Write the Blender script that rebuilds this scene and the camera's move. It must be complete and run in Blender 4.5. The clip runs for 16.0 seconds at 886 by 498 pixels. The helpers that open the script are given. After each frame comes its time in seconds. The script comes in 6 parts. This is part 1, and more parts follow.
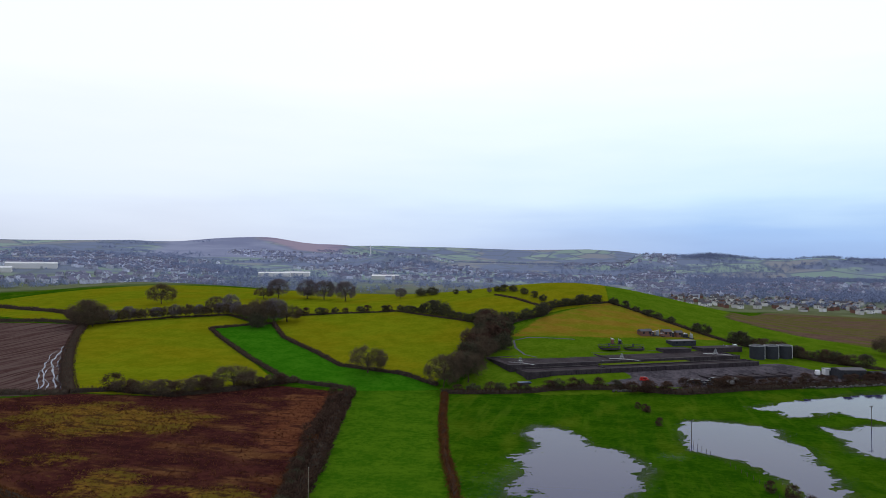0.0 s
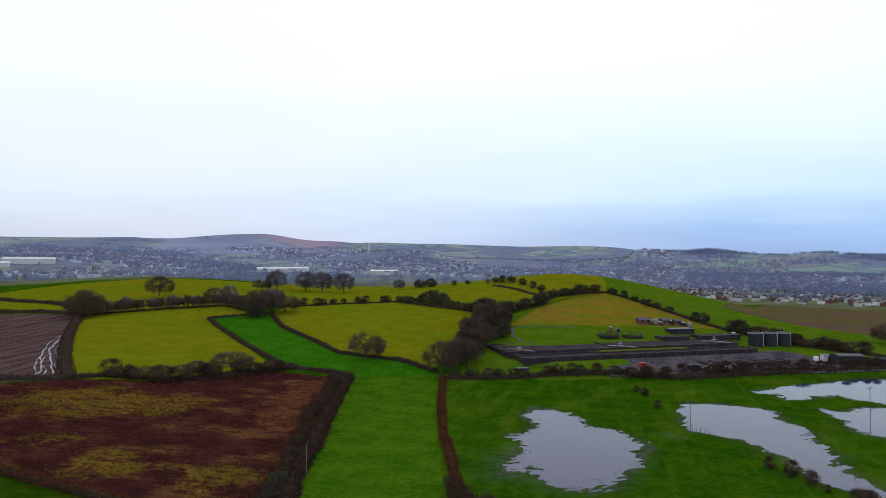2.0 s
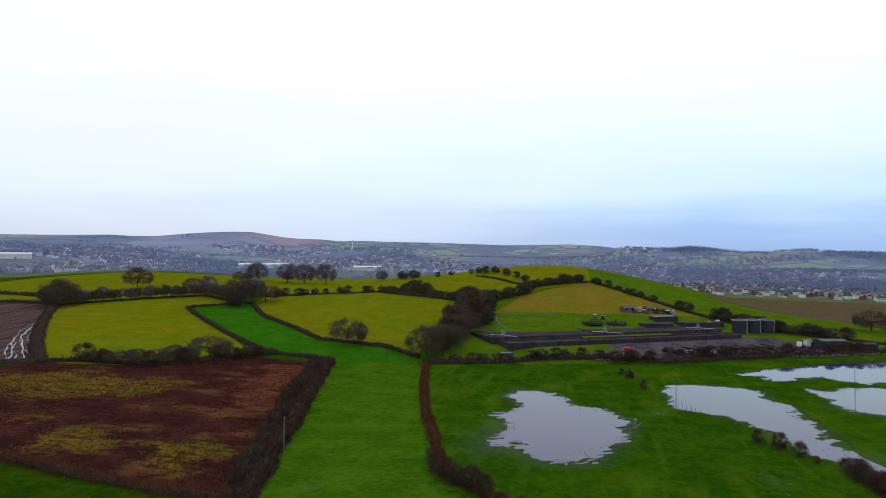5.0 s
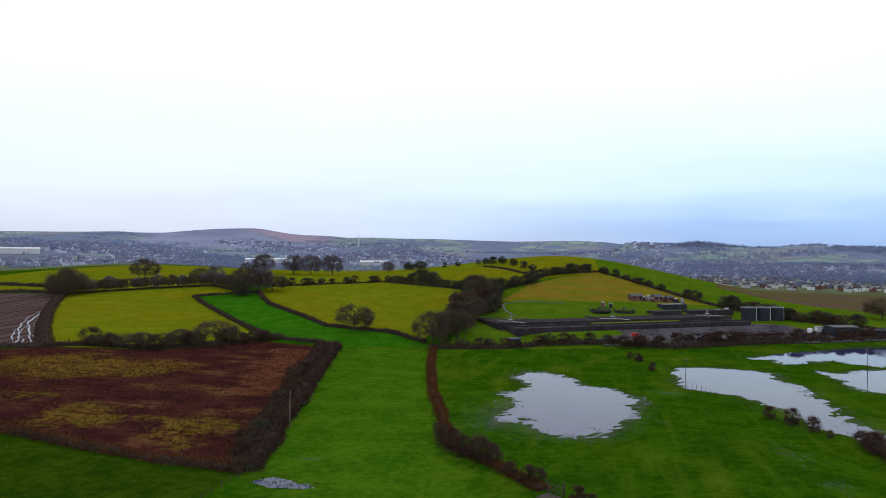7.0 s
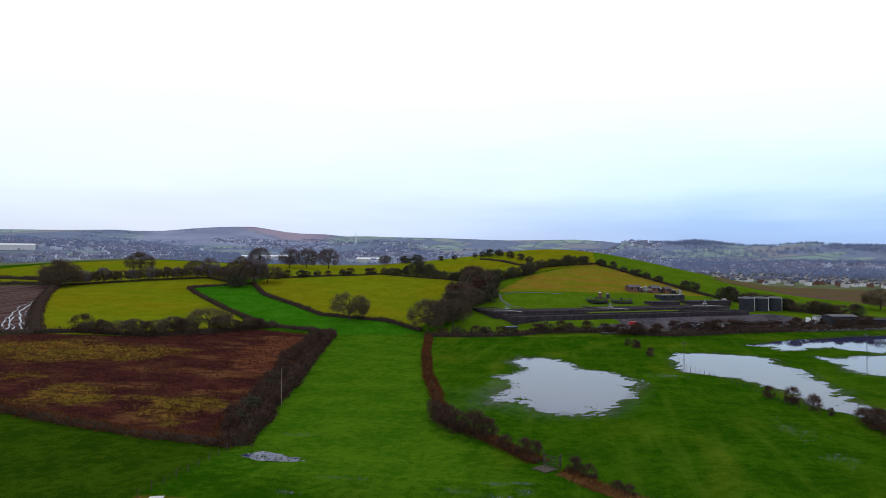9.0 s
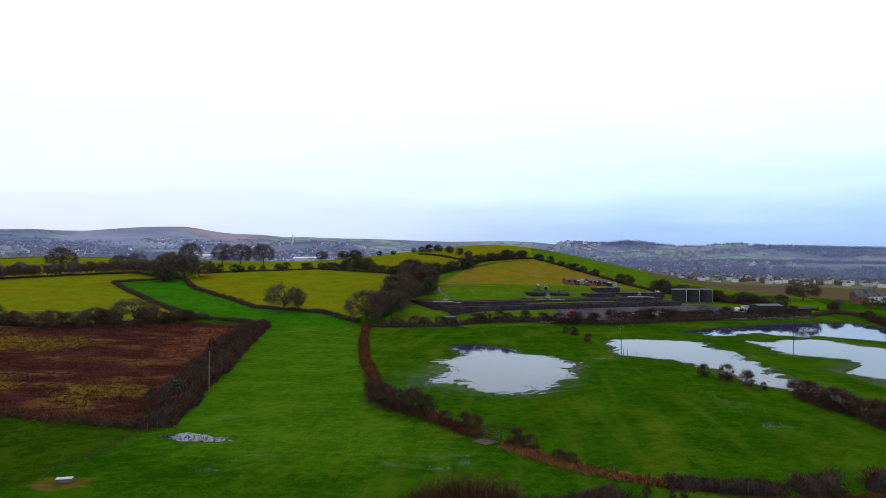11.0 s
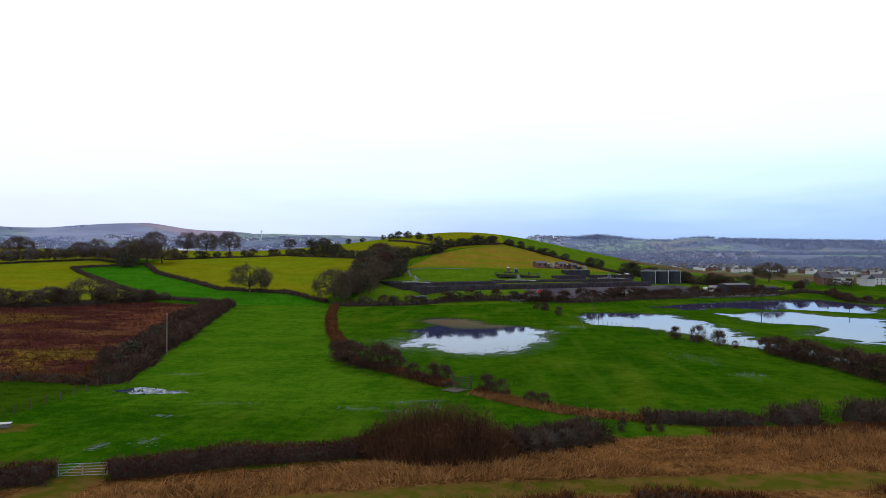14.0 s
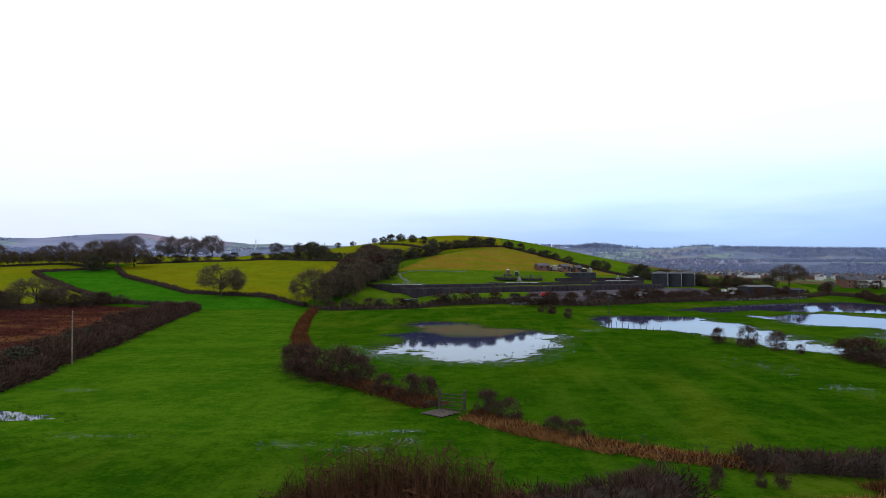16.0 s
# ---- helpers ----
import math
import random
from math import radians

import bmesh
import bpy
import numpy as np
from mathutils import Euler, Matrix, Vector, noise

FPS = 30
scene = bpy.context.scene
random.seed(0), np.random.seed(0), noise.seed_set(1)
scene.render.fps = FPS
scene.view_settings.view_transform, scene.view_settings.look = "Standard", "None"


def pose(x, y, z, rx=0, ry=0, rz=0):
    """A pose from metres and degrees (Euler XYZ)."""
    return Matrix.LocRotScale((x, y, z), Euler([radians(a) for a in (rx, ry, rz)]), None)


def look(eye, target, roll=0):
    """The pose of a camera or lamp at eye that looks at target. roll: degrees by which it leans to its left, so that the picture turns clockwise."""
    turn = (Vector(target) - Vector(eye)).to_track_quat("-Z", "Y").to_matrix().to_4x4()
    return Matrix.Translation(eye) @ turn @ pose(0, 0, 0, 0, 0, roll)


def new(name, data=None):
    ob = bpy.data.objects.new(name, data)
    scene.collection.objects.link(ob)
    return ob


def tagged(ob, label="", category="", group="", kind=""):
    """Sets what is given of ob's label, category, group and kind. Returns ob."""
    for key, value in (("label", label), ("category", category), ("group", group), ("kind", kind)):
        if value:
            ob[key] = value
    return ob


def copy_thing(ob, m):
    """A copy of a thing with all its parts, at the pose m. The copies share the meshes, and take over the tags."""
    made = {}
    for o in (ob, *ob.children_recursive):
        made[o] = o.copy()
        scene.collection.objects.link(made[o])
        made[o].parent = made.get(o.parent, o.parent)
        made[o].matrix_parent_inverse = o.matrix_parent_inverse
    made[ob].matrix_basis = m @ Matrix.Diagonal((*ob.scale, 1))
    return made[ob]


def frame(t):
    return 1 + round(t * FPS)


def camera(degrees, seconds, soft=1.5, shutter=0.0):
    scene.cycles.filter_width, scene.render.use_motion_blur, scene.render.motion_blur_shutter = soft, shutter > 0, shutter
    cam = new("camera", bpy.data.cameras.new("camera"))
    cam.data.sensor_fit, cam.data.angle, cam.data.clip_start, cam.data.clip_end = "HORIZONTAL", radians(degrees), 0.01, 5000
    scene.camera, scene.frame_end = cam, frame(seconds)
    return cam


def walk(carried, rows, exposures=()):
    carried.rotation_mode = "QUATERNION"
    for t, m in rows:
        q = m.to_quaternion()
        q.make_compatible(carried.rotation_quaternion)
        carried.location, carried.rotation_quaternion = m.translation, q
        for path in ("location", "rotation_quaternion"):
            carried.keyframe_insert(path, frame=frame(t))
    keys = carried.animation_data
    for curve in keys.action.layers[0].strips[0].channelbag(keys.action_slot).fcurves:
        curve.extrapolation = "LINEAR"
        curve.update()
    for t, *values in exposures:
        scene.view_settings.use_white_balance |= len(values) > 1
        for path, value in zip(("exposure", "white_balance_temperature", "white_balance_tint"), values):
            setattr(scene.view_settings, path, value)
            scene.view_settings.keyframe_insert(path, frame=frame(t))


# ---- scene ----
cam = camera(65.4, 16.0, soft=0.9)
PATH = [
    (0, (10.374, -3.337, 49.946), (9.929, -1.388, 49.995), 0.33),
    (0.5, (10.705, -3.255, 48.707), (10.261, -1.305, 48.754), 0.25),
    (1, (10.592, -2.985, 47.582), (10.147, -1.036, 47.628), 0.20),
    (1.5, (10.386, -2.756, 46.336), (9.940, -0.807, 46.381), 0.22),
    (2, (10.358, -2.737, 45.209), (9.917, -0.786, 45.251), 0.21),
    (2.5, (10.130, -1.710, 44.076), (9.692, 0.241, 44.121), 0.20),
    (3, (9.952, 0.224, 43.084), (9.529, 2.178, 43.128), 0.15),
    (3.5, (9.714, 0.565, 41.811), (9.313, 2.524, 41.853), 0.21),
    (4, (9.706, 0.812, 40.834), (9.313, 2.772, 40.876), 0.25),
    (6.5, (9.481, 2.781, 35.154), (9.075, 4.739, 35.189), 0.18),
    (7, (9.229, 3.168, 33.867), (8.816, 5.125, 33.900), 0.16),
    (7.5, (9.389, 2.731, 32.783), (8.971, 4.687, 32.816), 0.15),
    (8, (9.327, 2.834, 31.622), (8.912, 4.791, 31.653), 0.17),
    (10.3, (8.971, 9.720, 25.930), (8.641, 11.692, 25.970), -0.03),
    (10.5, (8.763, 9.663, 25.445), (8.498, 11.645, 25.484), 0.11),
    (11, (8.736, 9.589, 24.374), (8.505, 11.575, 24.412), 0.16),
    (11.5, (8.669, 9.722, 23.161), (8.470, 11.712, 23.197), 0.15),
    (12, (8.651, 10.980, 22.169), (8.492, 12.973, 22.207), 0.04),
    (12.5, (8.833, 11.554, 22.289), (8.678, 13.548, 22.319), -0.01),
    (13, (8.969, 11.401, 21.703), (8.817, 13.395, 21.730), -0.06),
    (13.5, (8.891, 11.110, 19.372), (8.742, 13.104, 19.398), -0.08),
    (14, (8.778, 13.352, 17.143), (8.632, 15.346, 17.173), -0.16),
    (14.5, (8.495, 18.334, 14.821), (8.351, 20.327, 14.858), -0.21),
    (15, (8.373, 25.032, 12.709), (8.230, 27.026, 12.756), -0.19),
    (15.5, (8.203, 33.279, 12.586), (8.064, 35.273, 12.642), -0.28),
    (16, (8.248, 41.028, 12.972), (8.110, 43.022, 13.033), -0.34),
]
walk(cam, [(t, look(eye, target, roll)) for t, eye, target, roll in PATH], exposures=[(0, -0.13), (4, -0.11), (8, -0.03), (11, 0.02), (14, 0.07), (16, 0.06)])

# ---------------------------------------------------------------- world and light
world = bpy.data.worlds.new("overcast_sky")
scene.world = world
world.use_nodes = True
wt = world.node_tree
for n in list(wt.nodes):
    wt.nodes.remove(n)


w_out = wt.nodes.new("ShaderNodeOutputWorld")
w_bg = wt.nodes.new("ShaderNodeBackground")
w_sky = wt.nodes.new("ShaderNodeTexSky")
w_sky.sky_type = "NISHITA"
w_sky.sun_disc = False
w_sky.sun_elevation = radians(38)
w_sky.sun_rotation = radians(-6)
w_scale = wt.nodes.new("ShaderNodeVectorMath")
w_scale.operation = "SCALE"
w_scale.inputs["Scale"].default_value = 0.1
wt.links.new(w_sky.outputs[0], w_scale.inputs[0])
w_tc = wt.nodes.new("ShaderNodeTexCoord")
w_sep = wt.nodes.new("ShaderNodeSeparateXYZ")
wt.links.new(w_tc.outputs["Generated"], w_sep.inputs[0])
# cloud sheet: colour by height above the horizon, blue haze low down to the east, pale violet to the west
w_map = wt.nodes.new("ShaderNodeMapping")
w_map.inputs["Scale"].default_value = (2.2, 2.2, 15.0)
wt.links.new(w_tc.outputs["Generated"], w_map.inputs[0])
w_noise = wt.nodes.new("ShaderNodeTexNoise")
w_noise.inputs["Scale"].default_value = 1.1
w_noise.inputs["Detail"].default_value = 5.0
w_noise.inputs["Roughness"].default_value = 0.5
wt.links.new(w_map.outputs[0], w_noise.inputs[0])
w_warp = wt.nodes.new("ShaderNodeMath")
w_warp.operation = "MULTIPLY_ADD"
w_warp.inputs[1].default_value = 0.11
wt.links.new(w_noise.outputs[0], w_warp.inputs[0])
w_sub = wt.nodes.new("ShaderNodeMath")
w_sub.operation = "SUBTRACT"
w_sub.inputs[1].default_value = 0.055
wt.links.new(w_sep.outputs[2], w_warp.inputs[2])
wt.links.new(w_warp.outputs[0], w_sub.inputs[0])


def ramp(stops):
    r = wt.nodes.new("ShaderNodeValToRGB")
    cr = r.color_ramp
    while len(cr.elements) < len(stops):
        cr.elements.new(0.5)
    for e, (p, c) in zip(cr.elements, stops):
        e.position = p
        e.color = (*c, 1)
    wt.links.new(w_sub.outputs[0], r.inputs[0])
    return r


w_east = ramp([(0.0, (0.28, 0.45, 0.82)), (0.045, (0.36, 0.58, 0.98)), (0.10, (0.64, 0.87, 1.10)), (0.17, (0.86, 1.02, 1.10)), (0.26, (1.04, 1.10, 1.17)), (0.40, (1.06, 1.10, 1.22)), (0.62, (0.56, 0.60, 0.74))])
w_west = ramp([(0.0, (0.60, 0.68, 0.84)), (0.045, (0.72, 0.80, 0.98)), (0.10, (0.84, 0.94, 1.10)), (0.17, (0.92, 1.0, 1.10)), (0.26, (1.04, 1.09, 1.17)), (0.40, (1.06, 1.10, 1.22)), (0.62, (0.56, 0.60, 0.74))])
w_az = wt.nodes.new("ShaderNodeMapRange")
w_az.inputs["From Min"].default_value = -0.55
w_az.inputs["From Max"].default_value = 0.15
wt.links.new(w_sep.outputs[0], w_az.inputs["Value"])
w_mix = wt.nodes.new("ShaderNodeMix")
w_mix.data_type = "RGBA"
wt.links.new(w_az.outputs[0], w_mix.inputs[0])
wt.links.new(w_west.outputs[0], w_mix.inputs[6])
wt.links.new(w_east.outputs[0], w_mix.inputs[7])
w_cover = wt.nodes.new("ShaderNodeMix")
w_cover.data_type = "RGBA"
w_cover.inputs[0].default_value = 0.93
wt.links.new(w_scale.outputs[0], w_cover.inputs[6])
wt.links.new(w_mix.outputs[2], w_cover.inputs[7])
wt.links.new(w_cover.outputs[2], w_bg.inputs[0])
w_bg.inputs[1].default_value = 1.06
wt.links.new(w_bg.outputs[0], w_out.inputs[0])

sun = new("sun", bpy.data.lights.new("sun", "SUN"))
sun.data.energy = 0.8
sun.data.angle = radians(20)
sun.data.color = (1.0, 0.96, 0.9)
sun.matrix_world = look((0, 0, 100), (10, -78, 40))


# ---------------------------------------------------------------- materials
def material(name, base, vary=None, scale=0.5, fine=6.0, rough=0.9, metal=0.0, bump=0.3, rand=0.0, spec=0.3):
    """Two colours mixed by coarse and fine noise, with relief."""
    m = bpy.data.materials.new(name)
    m.use_nodes = True
    nt = m.node_tree
    b = nt.nodes["Principled BSDF"]
    b.inputs["Roughness"].default_value = rough
    b.inputs["Metallic"].default_value = metal
    b.inputs["Specular IOR Level"].default_value = spec
    tc = nt.nodes.new("ShaderNodeTexCoord")
    n1 = nt.nodes.new("ShaderNodeTexNoise")
    n1.inputs["Scale"].default_value = scale
    n1.inputs["Detail"].default_value = 3
    n2 = nt.nodes.new("ShaderNodeTexNoise")
    n2.inputs["Scale"].default_value = fine
    n2.inputs["Detail"].default_value = 4
    for n in (n1, n2):
        nt.links.new(tc.outputs["Object"], n.inputs[0])
    ad = nt.nodes.new("ShaderNodeMath")
    ad.operation = "ADD"
    nt.links.new(n1.outputs[0], ad.inputs[0])
    nt.links.new(n2.outputs[0], ad.inputs[1])
    last = ad
    if rand:
        oi = nt.nodes.new("ShaderNodeObjectInfo")
        a2 = nt.nodes.new("ShaderNodeMath")
        a2.operation = "MULTIPLY_ADD"
        a2.inputs[1].default_value = rand
        nt.links.new(oi.outputs["Random"], a2.inputs[0])
        nt.links.new(ad.outputs[0], a2.inputs[2])
        last = a2
    mr = nt.nodes.new("ShaderNodeMapRange")
    mr.inputs["From Min"].default_value = 0.72
    mr.inputs["From Max"].default_value = 1.28 + rand
    nt.links.new(last.outputs[0], mr.inputs["Value"])
    mx = nt.nodes.new("ShaderNodeMix")
    mx.data_type = "RGBA"
    mx.inputs[6].default_value = (*base, 1)
    mx.inputs[7].default_value = (*(vary or [c * 1.5 for c in base]), 1)
    nt.links.new(mr.outputs[0], mx.inputs[0])
    nt.links.new(mx.outputs[2], b.inputs["Base Color"])
    if bump:
        bp = nt.nodes.new("ShaderNodeBump")
        bp.inputs["Strength"].default_value = bump
        bp.inputs["Distance"].default_value = 0.05
        nt.links.new(n2.outputs[0], bp.inputs["Height"])
        nt.links.new(bp.outputs[0], b.inputs["Normal"])
    return m


def island_material(name, dark, light, rough=0.95):
    """For joined leaves, twigs and roofs: each piece takes its own tone between two."""
    m = bpy.data.materials.new(name)
    m.use_nodes = True
    nt = m.node_tree
    b = nt.nodes["Principled BSDF"]
    b.inputs["Roughness"].default_value = rough
    b.inputs["Specular IOR Level"].default_value = 0.0
    ge = nt.nodes.new("ShaderNodeNewGeometry")
    tc = nt.nodes.new("ShaderNodeTexCoord")
    no = nt.nodes.new("ShaderNodeTexNoise")
    no.inputs["Scale"].default_value = 0.35
    nt.links.new(tc.outputs["Object"], no.inputs[0])
    ad = nt.nodes.new("ShaderNodeMath")
    ad.operation = "MULTIPLY_ADD"
    ad.inputs[1].default_value = 0.6
    nt.links.new(ge.outputs["Random Per Island"], ad.inputs[0])
    ad2 = nt.nodes.new("ShaderNodeMath")
    ad2.operation = "SUBTRACT"
    ad2.inputs[1].default_value = 0.3
    nt.links.new(no.outputs[0], ad.inputs[2])
    nt.links.new(ad.outputs[0], ad2.inputs[0])
    mx = nt.nodes.new("ShaderNodeMix")
    mx.data_type = "RGBA"
    mx.inputs[6].default_value = (*dark, 1)
    mx.inputs[7].default_value = (*light, 1)
    nt.links.new(ad2.outputs[0], mx.inputs[0])
    nt.links.new(mx.outputs[2], b.inputs["Base Color"])
    return m


M_BARK = material("bark", (0.045, 0.036, 0.024), (0.11, 0.09, 0.055), 1.0, 9.0, spec=0.1)
# twig and scrub darks are lifted towards violet, a painted haze
M_TWIG = island_material("bare_twigs", (0.054, 0.040, 0.032), (0.155, 0.112, 0.072))
# grey twigs of skyline trees, with pale violet haze painted in
M_TWIG_HAZY = island_material("hazed_grey_twigs", (0.095, 0.078, 0.092), (0.20, 0.165, 0.175))
M_SCRUB = island_material("evergreen_scrub_leaves", (0.034, 0.035, 0.026), (0.108, 0.098, 0.060))
M_HEDGE = island_material("hedge_twigs", (0.029, 0.019, 0.017), (0.118, 0.070, 0.048))
M_HEDGE_RED = island_material("russet_bramble", (0.045, 0.018, 0.009), (0.185, 0.072, 0.027))
M_HEDGE_BANK = material("hedge_bank", (0.032, 0.024, 0.020), (0.064, 0.050, 0.036), 0.6, 5.0, bump=0.6, spec=0.0)
M_STRAW = island_material("dead_grass", (0.085, 0.034, 0.012), (0.52, 0.265, 0.095))
M_BOG = island_material("bog_rushes", (0.068, 0.024, 0.016), (0.17, 0.068, 0.034))
M_BOG_Y = island_material("yellow_tussocks", (0.11, 0.060, 0.012), (0.22, 0.125, 0.034))
M_WATER = bpy.data.materials.new("sky_tinted_flood_water")
# concrete and clinker tones hold the same painted violet haze lift
M_CONCRETE = material("weathered_concrete", (0.027, 0.021, 0.026), (0.066, 0.054, 0.060), 0.3, 3.0, bump=0.3, spec=0.15)
M_MEDIA = material("wet_clinker", (0.019, 0.014, 0.019), (0.052, 0.040, 0.048), 0.15, 4.0, bump=0.8, spec=0.1)
M_RAIL = material("rusty_rail_strip", (0.045, 0.034, 0.036), (0.09, 0.07, 0.066), 0.4, 5.0, bump=0.2, spec=0.1)
M_KERB = material("mossy_concrete_kerb", (0.05, 0.045, 0.046), (0.13, 0.115, 0.11), 0.3, 3.0, bump=0.3, spec=0.1)
M_LID = material("dull_grey_lid", (0.05, 0.052, 0.06), (0.10, 0.10, 0.115), 0.5, 4.0, rough=0.8, bump=0.1, spec=0.15)
M_TANK = material("dark_tank_steel", (0.024, 0.026, 0.034), (0.045, 0.047, 0.056), 0.4, 4.0, rough=0.85, bump=0.1, spec=0.15)
M_STEEL = material("galvanised_steel", (0.22, 0.23, 0.25), (0.36, 0.37, 0.39), 0.8, 12.0, rough=0.5, metal=0.3, bump=0.1)
M_WHITE = material("white_paint", (0.62, 0.62, 0.62), (0.80, 0.80, 0.80), 0.5, 6.0, rough=0.6, bump=0.1)
M_RENDER = material("pale_render", (0.42, 0.41, 0.40), (0.72, 0.71, 0.70), 0.02, 2.0, bump=0.1, rand=0.7)
M_SLATE = material("slate_roof", (0.045, 0.045, 0.055), (0.11, 0.10, 0.11), 0.05, 3.0, rough=0.6, bump=0.2, rand=0.5)
M_GLASS = material("window_glass", (0.015, 0.018, 0.022), (0.03, 0.035, 0.04), 0.5, 3.0, rough=0.15, bump=0.0, spec=0.6)
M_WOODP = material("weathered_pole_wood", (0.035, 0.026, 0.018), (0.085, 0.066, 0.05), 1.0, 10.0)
M_PALE_WOOD = material("pale_pole_wood", (0.16, 0.125, 0.09), (0.28, 0.23, 0.17), 1.0, 10.0)
M_POST = material("grey_fence_wood", (0.04, 0.03, 0.022), (0.10, 0.08, 0.06), 2.0, 12.0)
M_STONE = material("grey_field_stone", (0.035, 0.034, 0.028), (0.19, 0.18, 0.165), 0.8, 5.0, bump=0.6, rand=0.9, spec=0.1)
M_RED = material("red_van_paint", (0.42, 0.012, 0.012), (0.5, 0.02, 0.016), 1.0, 8.0, rough=0.35, bump=0.0, spec=0.5)
M_DARKPAINT = material("dark_car_paint", (0.02, 0.022, 0.03), (0.05, 0.05, 0.06), 1.0, 8.0, rough=0.3, bump=0.0, rand=0.4, spec=0.5)
M_RUBBER = material("tyre_rubber", (0.012, 0.012, 0.012), (0.025, 0.025, 0.025), 2.0, 12.0)
M_BLUE = material("blue_cover", (0.05, 0.09, 0.17), (0.08, 0.13, 0.22), 0.6, 6.0, rough=0.6)
M_BRICK = material("brick_wall_far", (0.12, 0.055, 0.04), (0.22, 0.11, 0.08), 0.1, 4.0, rand=0.4)
M_ASPHALT = material("wet_asphalt", (0.04, 0.04, 0.045), (0.075, 0.075, 0.08), 0.2, 5.0, rough=0.8)

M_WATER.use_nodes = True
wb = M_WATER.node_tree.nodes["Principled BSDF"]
# part of the mirrored sky's blue is painted into this base colour
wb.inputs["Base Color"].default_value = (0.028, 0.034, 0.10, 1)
wb.inputs["Roughness"].default_value = 0.03
wb.inputs["IOR"].default_value = 1.24
wtc = M_WATER.node_tree.nodes.new("ShaderNodeTexCoord")
wno = M_WATER.node_tree.nodes.new("ShaderNodeTexNoise")
wno.inputs["Scale"].default_value = 0.8
wno.inputs["Detail"].default_value = 3
wbp = M_WATER.node_tree.nodes.new("ShaderNodeBump")
wbp.inputs["Strength"].default_value = 0.045
wbp.inputs["Distance"].default_value = 0.02
M_WATER.node_tree.links.new(wtc.outputs["Object"], wno.inputs[0])
M_WATER.node_tree.links.new(wno.outputs[0], wbp.inputs["Height"])
M_WATER.node_tree.links.new(wbp.outputs[0], wb.inputs["Normal"])


# ---------------------------------------------------------------- building helpers
def mesh_data(name, verts, faces, mat, smooth=False):
    me = bpy.data.meshes.new(name)
    me.from_pydata([tuple(map(float, v)) for v in verts], [], [tuple(map(int, f)) for f in faces])
    me.materials.append(mat)
    if smooth:
        me.polygons.foreach_set("use_smooth", [True] * len(me.polygons))
    me.update()
    return me


def solid(name, verts, faces, mat, parent=None, label="", smooth=False):
    ob = new(name, mesh_data(name, verts, faces, mat, smooth))
    if parent:
        ob.parent = parent
    if label:
        ob["label"] = label
    return ob


def tris(name, pts, mat, parent=None, label=""):
    """Loose triangles from an (n, 3, 3) array."""
    pts = np.asarray(pts, float).reshape(-1, 3)
    me = bpy.data.meshes.new(name)
    n = len(pts)
    me.vertices.add(n)
    me.vertices.foreach_set("co", pts.ravel())
    me.loops.add(n)
    me.loops.foreach_set("vertex_index", np.arange(n, dtype=np.int32))
    me.polygons.add(n // 3)
    me.polygons.foreach_set("loop_start", np.arange(0, n, 3, dtype=np.int32))
    me.materials.append(mat)
    me.update(calc_edges=True)
    ob = new(name, me)
    if parent:
        ob.parent = parent
    if label:
        ob["label"] = label
    return ob


def part(name, bm, mat, parent, label=""):
    me = bpy.data.meshes.new(name)
    bm.to_mesh(me)
    bm.free()
    me.materials.append(mat)
    ob = new(name, me)
    ob.parent = parent
    if label:
        ob["label"] = label
    return ob


def empty(name, m, label, category, group="", kind=""):
    ob = new(name)
    ob.empty_display_size = 0.2
    ob.matrix_world = m
    return tagged(ob, label, category, group, kind)


def bm_box(sx, sy, sz, at=(0, 0, 0), bevel=0.0, rz=0.0):
    """A box that stands on z = at[2], centred in x and y."""
    bm = bmesh.new()
    bmesh.ops.create_cube(bm, size=1.0)
    bmesh.ops.scale(bm, vec=(sx, sy, sz), verts=bm.verts)
    bmesh.ops.translate(bm, vec=(0, 0, sz / 2), verts=bm.verts)
    if bevel:
        bmesh.ops.bevel(bm, geom=list(bm.edges), offset=bevel, segments=2, affect="EDGES")
    if rz:
        bmesh.ops.rotate(bm, cent=(0, 0, 0), matrix=Matrix.Rotation(radians(rz), 3, "Z"), verts=bm.verts)
    bmesh.ops.translate(bm, vec=at, verts=bm.verts)
    return bm


def bm_rod(p, q, r0, r1, n=8):
    """A tapered rod from p to q."""
    p, q = Vector(p), Vector(q)
    bm = bmesh.new()
    bmesh.ops.create_cone(bm, cap_ends=True, segments=n, radius1=r0, radius2=r1, depth=(q - p).length)
    bmesh.ops.transform(bm, matrix=Matrix.Translation((p + q) / 2) @ (q - p).to_track_quat("Z", "Y").to_matrix().to_4x4(), verts=bm.verts)
    return bm


def smooth01(a, b, v):
    t = np.clip((v - a) / (b - a), 0, 1)
    return t * t * (3 - 2 * t)


